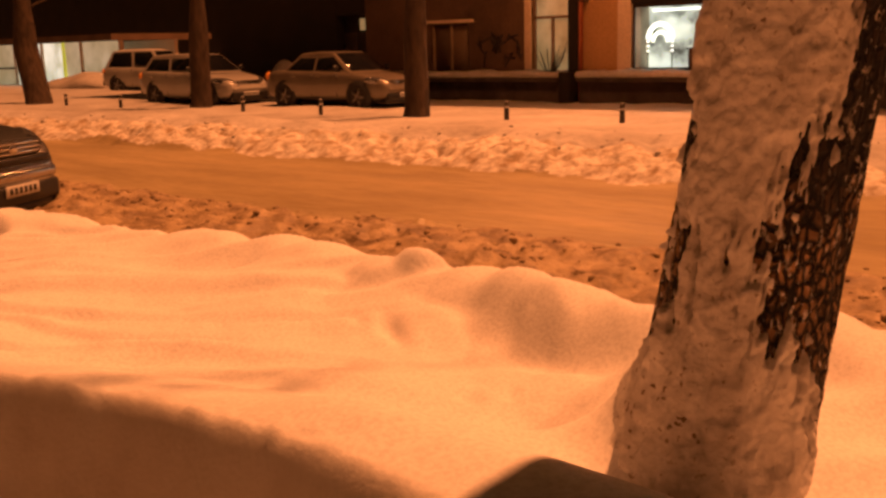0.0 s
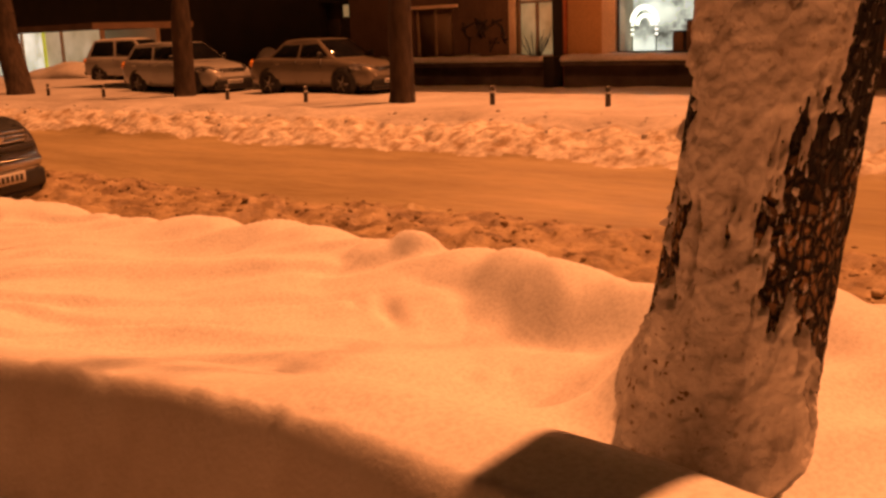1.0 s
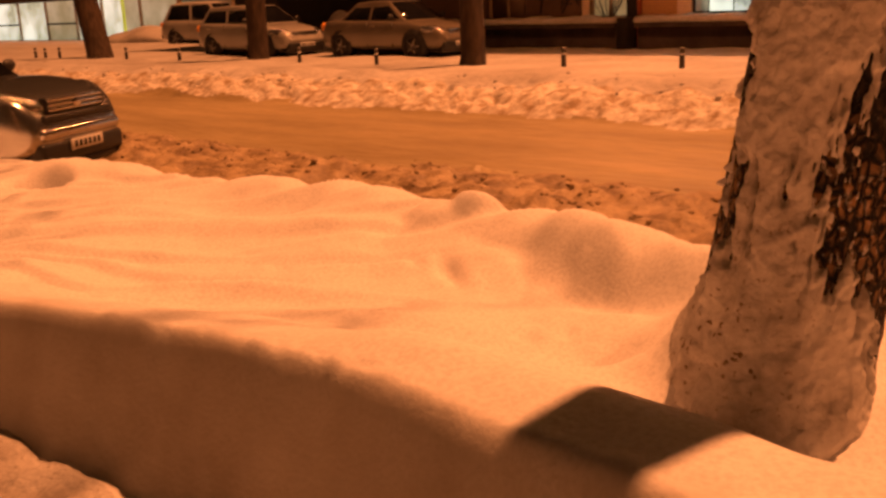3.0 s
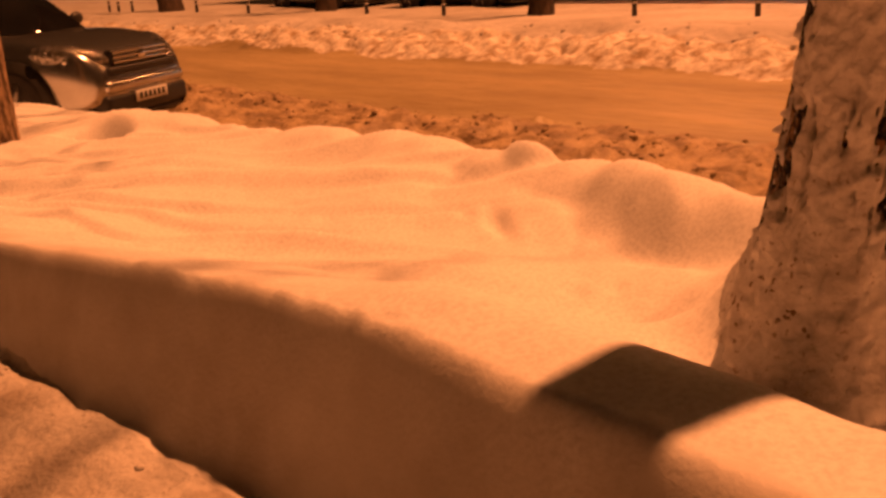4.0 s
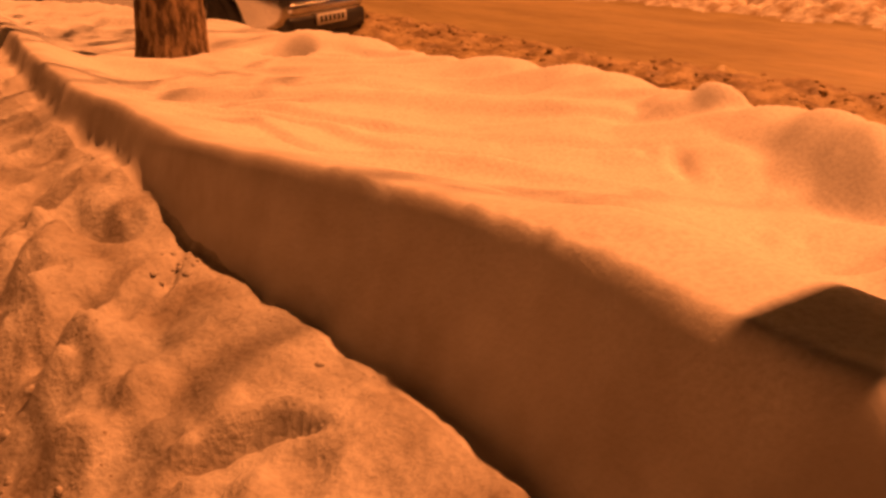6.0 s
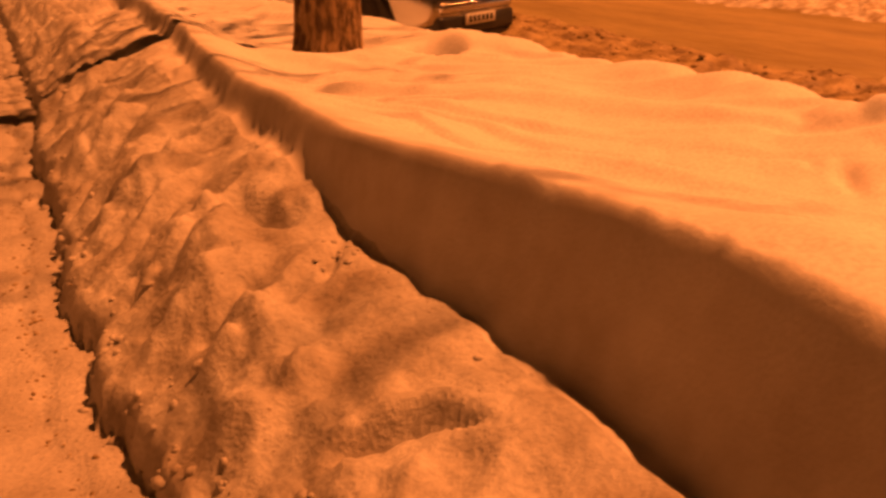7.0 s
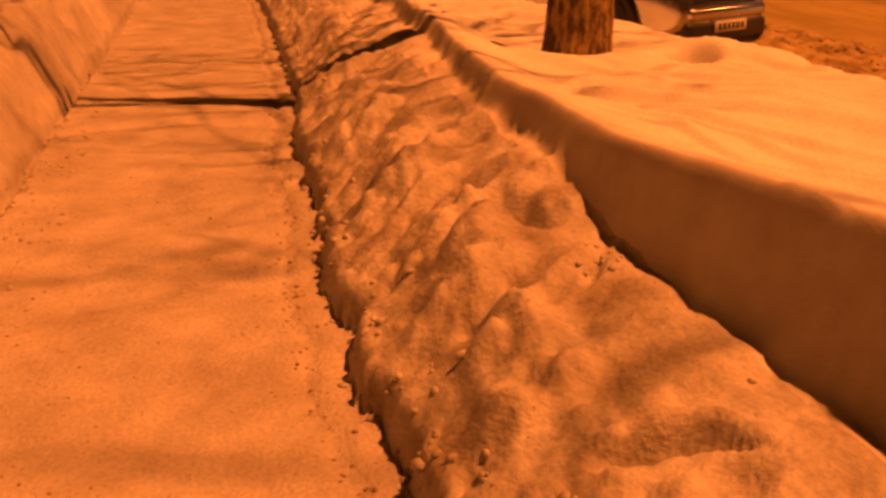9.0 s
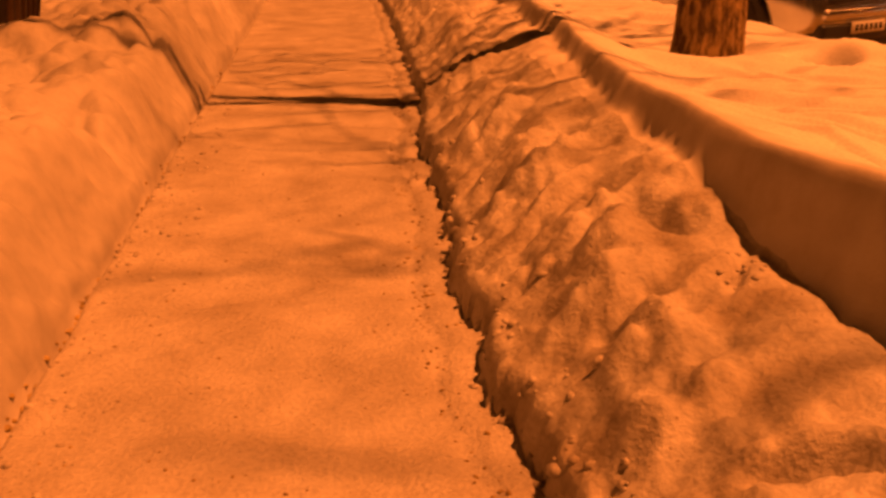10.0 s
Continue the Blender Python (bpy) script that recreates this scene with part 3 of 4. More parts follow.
def tree(x, y, r, lean, tall, seed, label, mat, n=48, dz=0.08, rough=0.02, first=3.0, limbs=7, reach=1.0, bend=1.9, cover=None, bare=(), foot=None):
    z0 = (at(x, y) if foot is None else foot) - 0.15
    t = base("tree", pose(0, 0, 0), label, "tree", "street trees")
    axis = lambda z: (x + lean[0] * (z - z0), y + lean[1] * (np.minimum(z, bend) - z0) + 0.03 * np.sin(z * 1.3))
    fine = np.arange(z0 - 0.2, 2.6, dz)
    zs = np.concatenate([fine, np.arange(2.6, tall, 0.25)])
    full = lambda a, z: trunk_radius(r, a, z, z0 + 0.15) * (1 - 0.22 * np.clip((z - 1.9) / 1.2, 0, 1)) * (1 - 0.55 * np.clip((z - 2.5) / (tall - 2.5), 0, 1)) 
    co, f = shell(lambda a, z: full(a, z) + bark(a, z, r, seed, rough), axis, zs, n)
    shell_part("trunk", co, f, mat, t)
    if cover:
        co, f = shell(lambda a, z: full(a, z) + cover(a, z), axis, fine, n)
        shell_part("snow_crust", co, f, CRUST, t, "wind-driven snow stuck to the bark")
    rng = random.Random(seed)
    for k in range(limbs):
        z = first + (tall - first) * k / limbs
        ax, ay = axis(np.array(z))
        along = k % 2
        a = (k // 2 % 2) * math.pi + along * math.pi / 2 + rng.uniform(-0.45, 0.45)
        if k in bare:
            continue
        bm = bmesh.new()
        limb(Vector((float(ax), float(ay), z)), Vector((math.cos(a), math.sin(a), 0.45)), rng.uniform(2.0, 3.2) * reach, (0.016 if along else 0.045) * (1 - 0.4 * k / limbs), rng, bm, 0)
        part("limb", bm, BARK, t)
    return t


FACING = math.atan2(-0.89 - 0.16, 0.17 - 2.62)


def crust(a, z):
    """Thickness of the snow on the trunk's windward side; below zero the bark shows."""
    s = (a - FACING + math.pi) % math.tau - math.pi           # + to the right seen from the footpath
    right = np.interp(z, (0.55, 0.75, 0.85, 0.95, 1.15, 1.35, 1.6, 1.9, 2.6), (0.95, 0.80, 0.42, 0.10, 0.12, 0.29, 0.42, 0.46, 0.55))
    left = np.interp(z, (0.55, 0.80, 0.95, 1.25, 1.45, 1.55, 2.6), (-2.2, -1.35, -0.95, -0.92, -1.02, -1.5, -1.6))
    n1, n2, n3 = fbm(s * 5, z * 4.5, 101, 4, 0.6), fbm(s * 16, z * 13, 103, 3, 0.6), fbm(s * 24, z * 34, 107, 3, 0.6)
    m = np.minimum(np.where(s < right, 0.11, 0.16) * (right - s), (s - left) * 0.16) + 0.06 * n1 + 0.045 * n2 + 0.028 * n3
    m = m - 0.03 * bell(s, z, 0.28, 1.42, 0.05, 0.022) - 0.05 * bell(s, z, 0.28, 1.03, 0.06, 0.05) - 0.06 * bell(s, z, -1.0, 1.10, 0.14, 0.08)
    thick = np.clip(m, -0.03, 0.016) + 0.006 * n1 + 0.016 * fbm(s * 4.0 + 0.6 * n1, z * 15, 105, 4, 0.6) * (m > 0)
    return thick + 0.008


tree(2.62, 0.17, 0.222, (0.0, -0.15), 8.5, 6, "thick bare tree, trunk plastered with wind-driven snow", BARKRUGGED, 340, 0.007, 0.036, first=5.3, limbs=14, reach=1.35, cover=crust, bare=(0, 1, 3, 4, 5, 8, 9, 13), bend=3.1, foot=0.577)
tree(2.52, 6.12, 0.225, (0.0, 0.0), 8.5, 9, "bare street tree with brown furrowed bark in snow", BARKBROWN, 140, 0.02, 0.04, first=4.3, limbs=14, reach=1.35, bare=(10, 11, 12, 13))
tree(16.0, 12.95, 0.25, (0.0, -0.005), 7.0, 13, "bare dark street tree beside the ploughed snow ridge", BARK, limbs=5)
tree(17.0, 21.6, 0.27, (0.0, -0.04), 7.0, 17, "bare dark street tree beside a parked car", BARK, limbs=5)
tree(16.3, 28.8, 0.38, (0.0, 0.30), 7.0, 21, "leaning bare dark street tree near the pavilion", BARK, limbs=4)


# ---------------------------------------------------------------- cars
def loft(rings):
    bm = bmesh.new()
    vs = [[bm.verts.new(p) for p in r] for r in rings]
    n = len(vs[0])
    for a, b in zip(vs, vs[1:]):
        for k in range(n):
            bm.faces.new((a[k], a[(k + 1) % n], b[(k + 1) % n], b[k]))
    bm.faces.new(vs[0][::-1])
    bm.faces.new(vs[-1])
    bmesh.ops.recalc_face_normals(bm, faces=bm.faces)
    return bm


def panel(corners, thick, outward):
    """A thin plate on the given corners, standing out along a direction."""
    bm = bmesh.new()
    o = Vector(outward).normalized() * thick
    a = [bm.verts.new(Vector(c)) for c in corners]
    b = [bm.verts.new(Vector(c) + o) for c in corners]
    n = len(a)
    bm.faces.new(a[::-1])
    bm.faces.new(b)
    for k in range(n):
        bm.faces.new((a[k], a[(k + 1) % n], b[(k + 1) % n], b[k]))
    bmesh.ops.recalc_face_normals(bm, faces=bm.faces)
    return bm


def car(m, label, paint, group, length=4.5, half=0.87, belt=0.98, roof=1.46, wheel=0.32, nose=0.78, hatch=False, snow=False):
    """Nose along local +x, standing on z = 0."""
    c = base("car", m, label, "car", group)
    L = length / 2
    tail = belt + (0.06 if hatch else 0.04)
    stations = [(L, 0.60, 0.34, 0.56), (L - 0.05, 0.70, 0.27, 0.66), (L - 0.16, 0.80, 0.22, nose - 0.04), (L - 0.42, 0.87, 0.2, nose + 0.05), (L - 0.85, 0.90, 0.2, nose + 0.12),
                (L - 1.25, 0.92, 0.2, belt - 0.02), (0.1, 0.93, 0.2, belt), (-L + 1.2, 0.93, 0.2, belt + 0.02), (-L + 0.55, 0.91, 0.22, tail), (-L + 0.12, 0.84, 0.26, tail - 0.04), (-L, 0.72, 0.34, tail - 0.2)]
    rings = []
    for x, w, zb, zt in stations:
        w = w * half / 0.92
        half_ring = [(w * 0.80, zb), (w * 0.97, zb + 0.10), (w, zb + (zt - zb) * 0.45), (w * 0.985, zb + (zt - zb) * 0.72), (w * 0.93, zt - 0.03), (w * 0.80, zt)]
        rings.append([(x, a, b) for a, b in half_ring] + [(x, -a, b) for a, b in reversed(half_ring)])
    body = part("body", loft(rings), paint, c)
    sub = body.modifiers.new("round", "SUBSURF")
    sub.levels = sub.render_levels = 2
    # cabin
    f0, f1 = L - 1.2, L - 1.95
    r1, r0 = (-L + 0.55, -L + 0.18) if hatch else (-L + 1.35, -L + 0.72)
    wb, wt = half * 0.86, half * 0.66
    zb = belt - 0.04
    lower = [(f0, wb, zb), (f0, -wb, zb), (r0, -wb, zb), (r0, wb, zb)]
    upper = [(f1, wt, roof - 0.03), (f1, -wt, roof - 0.03), (r1, -wt, roof - 0.04), (r1, wt, roof - 0.04)]
    mid = (f1 + r1) / 2
    bm = bmesh.new()
    lo = [bm.verts.new(p) for p in lower]
    hi = [bm.verts.new(p) for p in upper]
    ml, mr = bm.verts.new((mid, wt, roof)), bm.verts.new((mid, -wt, roof))
    for k in (0, 2):
        bm.faces.new((lo[k], lo[(k + 1) % 4], hi[(k + 1) % 4], hi[k]))
    bm.faces.new((lo[1], lo[2], hi[2], mr, hi[1]))
    bm.faces.new((lo[3], lo[0], hi[0], ml, hi[3]))
    bm.faces.new((hi[0], hi[1], mr, ml))
    bm.faces.new((ml, mr, hi[2], hi[3]))
    bmesh.ops.recalc_face_normals(bm, faces=bm.faces)
    soften(part("cabin", bm, paint, c), 0.05, 3)
    lerp = lambda p, q, t: Vector(p).lerp(Vector(q), t)

    def window(name, a, b, cc, d, out, lbl="", inset=0.09):
        q = [Vector(v) for v in (a, b, cc, d)]
        mean = sum(q, Vector()) / 4
        q = [mean + (v - mean) * (1 - inset) for v in q]
        return soften(part(name, panel([v + Vector(out).normalized() * 0.004 for v in q], 0.006, out), GLASSDARK, c, lbl), 0.002, 1)

    window("windscreen", lower[1], lower[0], upper[0], upper[1], (1, 0, 0.7))
    window("rear_window", lower[3], lower[2], upper[2], upper[3], (-1, 0, 0.7))
    for sgn in (1, -1):
        lf, lr = Vector((f0 - 0.18, sgn * wb, zb + 0.04)), Vector((r0 + 0.22, sgn * wb, zb + 0.04))
        uf, ur = Vector((f1 - 0.04, sgn * wt, roof - 0.07)), Vector((r1 + 0.08, sgn * wt, roof - 0.08))
        out = (0, sgn, 0.35)
        window("side_window", lf, lerp(lf, lr, 0.5), lerp(uf, ur, 0.46), uf, out, inset=0.05)
        window("side_window", lerp(lf, lr, 0.53), lr, ur, lerp(uf, ur, 0.5), out, inset=0.05)
        # door seams, handles, mirrors
        for t in (0.16, 0.52):
            x = f0 + (r0 - f0) * t
            part("door_seam", block(x - 0.006, x + 0.006, sgn * half * 0.965 - 0.02, sgn * half * 0.965 + 0.02, 0.32, belt - 0.06), BLACKPLASTIC, c)
        for t in (0.44, 0.80):
            x = f0 + (r0 - f0) * t
            soften(part("door_handle", block(x - 0.1, x + 0.1, sgn * half * 0.97 - 0.03, sgn * half * 0.97 + 0.03, belt - 0.17, belt - 0.13), paint, c), 0.01)
        mir = bmesh.new()
        bmesh.ops.create_uvsphere(mir, u_segments=14, v_segments=8, radius=1, matrix=Matrix.Translation((f0 - 0.32, sgn * (half + 0.08), belt + 0.07)) @ Matrix.Diagonal((0.05, 0.10, 0.07, 1)))
        part("mirror", mir, BLACKPLASTIC, c)
        # headlamps, tail lamps, fog lamps
        hl = bmesh.new()
        turn = Matrix.Translation((L - 0.36, sgn * half * 0.74, nose - 0.09)) @ Euler((0, 0.16, -sgn * 0.62)).to_matrix().to_4x4()
        bmesh.ops.create_uvsphere(hl, u_segments=24, v_segments=12, radius=1, matrix=turn @ Matrix.Diagonal((0.36, 0.12, 0.115, 1)))
        lamp = part("headlight", hl, LAMPGLASS, c, "clear swept headlight unit")
        for k in range(8):
            bulb = bmesh.new()
            bmesh.ops.create_uvsphere(bulb, u_segments=12, v_segments=8, radius=0.028 + 0.014 * ((k * 5) % 3 == 0), matrix=turn @ Matrix.Translation((-0.19 + 0.055 * k, sgn * (0.092 - 0.012 * abs(k - 3)), 0.035 * (-1) ** k)))
            part("reflector", bulb, CHROME, lamp)
        fl = bmesh.new()
        bmesh.ops.create_uvsphere(fl, u_segments=12, v_segments=8, radius=1, matrix=Matrix.Translation((L - 0.10, sgn * half * 0.66, 0.36)) @ Matrix.Diagonal((0.04, 0.06, 0.05, 1)))
        part("fog_lamp", fl, CHROME, c)
        tl = bmesh.new()
        bmesh.ops.create_uvsphere(tl, u_segments=14, v_segments=8, radius=1, matrix=Matrix.Translation((-L + 0.14, sgn * half * 0.78, belt - 0.15)) @ Matrix.Diagonal((0.10, 0.13, 0.12, 1)))
        part("tail_light", tl, LAMPAMBER, c, "red-orange tail light")
        # wheels in dark arches
        for x in (L - 0.88, -L + 0.92):
            y = sgn * (half * 0.985)
            part("wheel_arch", rod((x, y - sgn * 0.25, wheel + 0.02), (x, y + sgn * 0.004, wheel + 0.02), wheel + 0.075, n=28), BLACKPLASTIC, c)
            tyre = bmesh.new()
            prof = [(wheel - 0.11, 0.012), (wheel - 0.03, 0.02), (wheel, 0.0), (wheel, -0.17), (wheel - 0.05, -0.2)]
            ringv = [[tyre.verts.new((x + r * math.cos(a), y + sgn * o, wheel + r * math.sin(a))) for a in [k * math.tau / 28 for k in range(28)]] for r, o in prof]
            for a, b in zip(ringv, ringv[1:]):
                for k in range(28):
                    tyre.faces.new((a[k], a[(k + 1) % 28], b[(k + 1) % 28], b[k]))
            bmesh.ops.recalc_face_normals(tyre, faces=tyre.faces)
            w = part("wheel", tyre, RUBBER, c)
            rim = rod((x, y - sgn * 0.03, wheel), (x, y - sgn * 0.005, wheel), wheel - 0.105, n=28)
            part("rim", rim, BLACKPLASTIC, w)
            for k in range(5):
                a = k * math.tau / 5
                part("spoke", rod((x, y + sgn * 0.006, wheel), (x + (wheel - 0.10) * math.cos(a), y + sgn * 0.006, wheel + (wheel - 0.10) * math.sin(a)), 0.032, 0.022, 6), ALLOY, w)
    # nose: grille with bars, bumper bar, plate, intake
    g0, g1 = nose - 0.20, nose - 0.05
    soften(part("grille", block(L - 0.14, L - 0.045, -half * 0.50, half * 0.50, g0, g1), BLACKPLASTIC, c, "black grille"), 0.02)
    for k in range(3):
        z = g0 + 0.035 + k * 0.045
        soften(part("grille_bar", block(L - 0.08, L - 0.035, -half * 0.48, half * 0.48, z - 0.016, z + 0.016), SILVER, c), 0.006)
    soften(part("slot", block(L - 0.20, L - 0.012, -half * 0.60, half * 0.60, g0 - 0.07, g0 - 0.005), BLACKPLASTIC, c, "black slot below the grille"), 0.02)
    badge = bmesh.new()
    bmesh.ops.create_uvsphere(badge, u_segments=14, v_segments=8, radius=1, matrix=Matrix.Translation((L - 0.03, 0, (g0 + g1) / 2)) @ Matrix.Diagonal((0.015, 0.07, 0.045, 1)))
    part("badge", badge, CHROME, c, "plain oval chrome badge")
    soften(part("lower_intake", block(L - 0.22, L + 0.012, -half * 0.74, half * 0.74, 0.22, 0.425), BLACKPLASTIC, c, "black lower air intake"), 0.05, 3)
    soften(part("bumper_lip", block(L - 0.16, L + 0.02, -half * 0.70, half * 0.70, 0.43, 0.56), paint, c), 0.055, 4)
    soften(part("skirt", block(L - 0.30, L - 0.02, -half * 0.78, half * 0.78, 0.15, 0.24), BLACKPLASTIC, c), 0.03)
    plate = soften(part("number_plate", block(L + 0.021, L + 0.036, -0.26, 0.26, 0.315, 0.425), PLATE, c, "white number plate with dark bars"), 0.004, 1)
    for k in range(6):
        part("bar", block(L + 0.036, L + 0.039, -0.21 + k * 0.075, -0.165 + k * 0.075, 0.34, 0.40), BLACKPLASTIC, plate)
    soften(part("rear_bumper", block(-L - 0.03, -L + 0.15, -half * 0.78, half * 0.78, 0.32, 0.52), BLACKPLASTIC, c), 0.04)
    part("underbody", block(-L + 0.3, L - 0.3, -half * 0.75, half * 0.75, 0.16, 0.35), BLACKPLASTIC, c)
    if snow:
        for x0, x1, w, z in ((r1 + 0.1, f1 - 0.1, wt * 0.92, roof), ):
            sn = bmesh.new()
            bmesh.ops.create_grid(sn, x_segments=16, y_segments=12, size=1)
            for v in sn.verts:
                e = (1 - v.co.x ** 6) * (1 - v.co.y ** 6)
                v.co = Vector(((x0 + x1) / 2 + v.co.x * (x1 - x0) / 2, v.co.y * w, z - 0.03 + 0.06 * e + 0.015 * noise.noise(v.co * 3)))
            part("roof_snow", sn, FARSNOW, c, "thin snow on the roof")
    return c


car(pose(3.9, 10.3, -0.02, 0, 0, -62), "silver parked crossover with dark windows behind the snow bank", SILVER, "parked cars", 4.3, 0.9, 1.0, 1.62, 0.35, 0.88, hatch=True)
car(pose(19.0, 18.2, 0.1, 0, 0, -90), "grey-beige parked saloon car on the snowy far pavement", BEIGEPAINT, "parked cars", 4.5)
car(pose(18.5, 23.5, 0.1, 0, 0, -90), "white parked hatchback car on the snowy far pavement", WHITEPAINT, "parked cars", 4.3, 0.86, 1.0, 1.5, hatch=True)
car(pose(25.0, 35.2, 0.05, 0, 0, -75), "white parked van beside the lit pavilion", WHITEPAINT, "parked cars", 4.6, 0.9, 1.05, 1.75, 0.33, 0.95, hatch=True, snow=True)


# ---------------------------------------------------------------- bollards on the far pavement
def bollard(x, y):
    z = at(x, y) - 0.05
    b = base("bollard", pose(x, y, z), "short dark post with a pale band, standing in snow", "bollard", "bollards along the far pavement")
    soften(part("post", rod((0, 0, 0), (0, 0, 0.40), 0.05, 0.045, 12), DARKPAINT, b), 0.01)
    part("band", rod((0, 0, 0.28), (0, 0, 0.31), 0.052, 0.052, 12), REFLECT, b, "pale reflective band")
    cap = bmesh.new()
    bmesh.ops.create_uvsphere(cap, u_segments=12, v_segments=6, radius=1, matrix=Matrix.Translation((0, 0, 0.395)) @ Matrix.Diagonal((0.042, 0.042, 0.018, 1)))
    part("snow_cap", cap, FARSNOW, b, "small cap of snow")


for yy in (32.7, 32.0, 31.0, 29.1, 26.8, 23.95, 18.65, 15.9, 10.67, 8.12):
    bollard(16.0, yy)


# ---------------------------------------------------------------- the house across the road
FX = 22.0
house = base("apartment_house", pose(0, 0, 0), "dark plastered house with lit shop window across the road", "house")


def wall_piece(y0, y1, z0, z1, mat, x0=FX, x1=FX + 0.4):
    return part("wall", block(x0, x1, y0, y1, z0, z1), mat, house, smooth=False)


SILL, HEAD = 0.93, 3.1
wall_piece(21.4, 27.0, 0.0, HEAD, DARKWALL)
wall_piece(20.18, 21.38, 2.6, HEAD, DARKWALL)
wall_piece(17.71, 20.16, 0.0, HEAD, BROWNWALL)
wall_piece(16.29, 17.70, 2.22, HEAD, BROWNWALL)
wall_piece(16.29, 17.70, 0.0, SILL, BROWNWALL)
wall_piece(14.27, 16.28, 0.0, HEAD, BROWNWALL)
wall_piece(13.04, 14.26, 0.0, SILL, BROWNWALL)
wall_piece(13.04, 14.26, 2.95, HEAD, BROWNWALL)
wall_piece(12.70, 13.03, 0.0, HEAD, DARKWALL, FX - 0.12)
wall_piece(11.66, 12.69, 0.0, HEAD, ORANGEWALL)
wall_piece(11.28, 11.65, 0.0, HEAD, PALEWALL, FX - 0.06)
wall_piece(7.2, 11.27, 0.0, SILL, ORANGEWALL)
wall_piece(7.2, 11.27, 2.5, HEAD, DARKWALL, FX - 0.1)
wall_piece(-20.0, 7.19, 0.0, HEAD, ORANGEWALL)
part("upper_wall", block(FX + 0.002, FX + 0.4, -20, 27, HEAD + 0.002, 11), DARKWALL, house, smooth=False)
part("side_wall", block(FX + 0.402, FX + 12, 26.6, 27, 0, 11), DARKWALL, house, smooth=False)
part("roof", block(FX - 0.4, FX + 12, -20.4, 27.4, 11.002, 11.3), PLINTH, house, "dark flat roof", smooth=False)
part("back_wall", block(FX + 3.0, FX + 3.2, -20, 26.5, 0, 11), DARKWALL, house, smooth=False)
# dark doorway
door = part("doorway", block(FX + 0.30, FX + 0.36, 20.18, 21.38, 0.05, 2.6), DARKPAINT, house, "dark wooden entrance door")
soften(part("door_leaf", block(FX + 0.26, FX + 0.30, 20.22, 20.76, 0.1, 2.1), DARKPAINT, door), 0.02)
soften(part("door_leaf", block(FX + 0.26, FX + 0.30, 20.80, 21.34, 0.1, 2.1), DARKPAINT, door), 0.02)
soften(part("transom_light", block(FX + 0.25, FX + 0.30, 20.45, 20.65, 2.15, 2.5), WINGLOW, door), 0.01)
# ledge with snow over a dark recess
for y0, y1 in ((-20.0, 12.50), (13.05, 19.6)):
    soften(part("ledge", block(FX - 0.62, FX - 0.002, y0, y1, 0.66, 0.78), PLINTH, house, "projecting stone ledge"), 0.02)
    soften(part("basement_wall", block(FX - 0.45, FX - 0.002, y0, y1, 0.0, 0.655), PLINTH, house), 0.02)
    sn = bmesh.new()
    n = int((y1 - y0) / 0.12)
    sec = []
    for k in range(n + 1):
        y = y0 + (y1 - y0) * k / n
        h = 0.15 + 0.05 * noise.noise(Vector((y * 1.3, 3, 1))) + 0.03 * noise.noise(Vector((y * 5, 1, 2)))
        sec.append([(FX - 0.64, y, 0.77), (FX - 0.66, y, 0.77 + h * 0.5), (FX - 0.56, y, 0.78 + h * 0.95), (FX - 0.3, y, 0.78 + h * 1.05), (FX - 0.01, y, 0.78 + h * 1.1), (FX - 0.01, y, 0.77)])
    part("ledge_snow", loft(sec), FARSNOW, house, "snow lying along the ledge")
soften(part("pier", block(FX - 0.58, FX - 0.13, 12.72, 13.03, 0.0, 0.9), DARKWALL, house), 0.03)
# downpipe
pipe = part("downpipe", rod((FX - 0.24, 12.58, 0.12), (FX - 0.24, 12.58, 5.0), 0.06, n=14), RUSTPIPE, house, "red painted downpipe")
for z in (0.9, 2.6):
    part("bracket", block(FX - 0.32, FX - 0.02, 12.50, 12.66, z, z + 0.04), DARKPAINT, pipe)
# boarded window
win = part("window", block(FX + 0.14, FX + 0.18, 16.30, 17.69, SILL, 2.21), BOARD, house, "boarded window with brown panels")
for y in (16.34, 16.98, 17.62):
    soften(part("frame", block(FX + 0.08, FX + 0.14, y - 0.04, y + 0.04, SILL + 0.01, 2.2), FRAMEWOOD, win), 0.01)
soften(part("lintel", block(FX - 0.03, FX + 0.1, 16.1, 17.9, 2.23, 2.32), PALEWALL, win), 0.01)
# dim window with mullions
win = part("window", block(FX + 0.20, FX + 0.22, 13.05, 14.25, SILL, 2.95), WINGLOW, house, "dimly lit window with wooden mullions")
for y in (13.08, 13.66, 14.22):
    soften(part("mullion", block(FX + 0.12, FX + 0.2, y - 0.035, y + 0.035, SILL + 0.01, 2.24), FRAMEWOOD, win), 0.01)
soften(part("transom", block(FX + 0.11, FX + 0.2, 13.05, 14.25, 2.24, 2.31), FRAMEWOOD, win), 0.01)
for y in (13.08, 14.22):
    soften(part("mullion", block(FX + 0.12, FX + 0.2, y - 0.035, y + 0.035, 2.31, 2.94), FRAMEWOOD, win), 0.01)
soften(part("pilaster", block(FX - 0.05, FX - 0.002, 14.20, 14.42, SILL, HEAD), PALEWALL, win), 0.01)
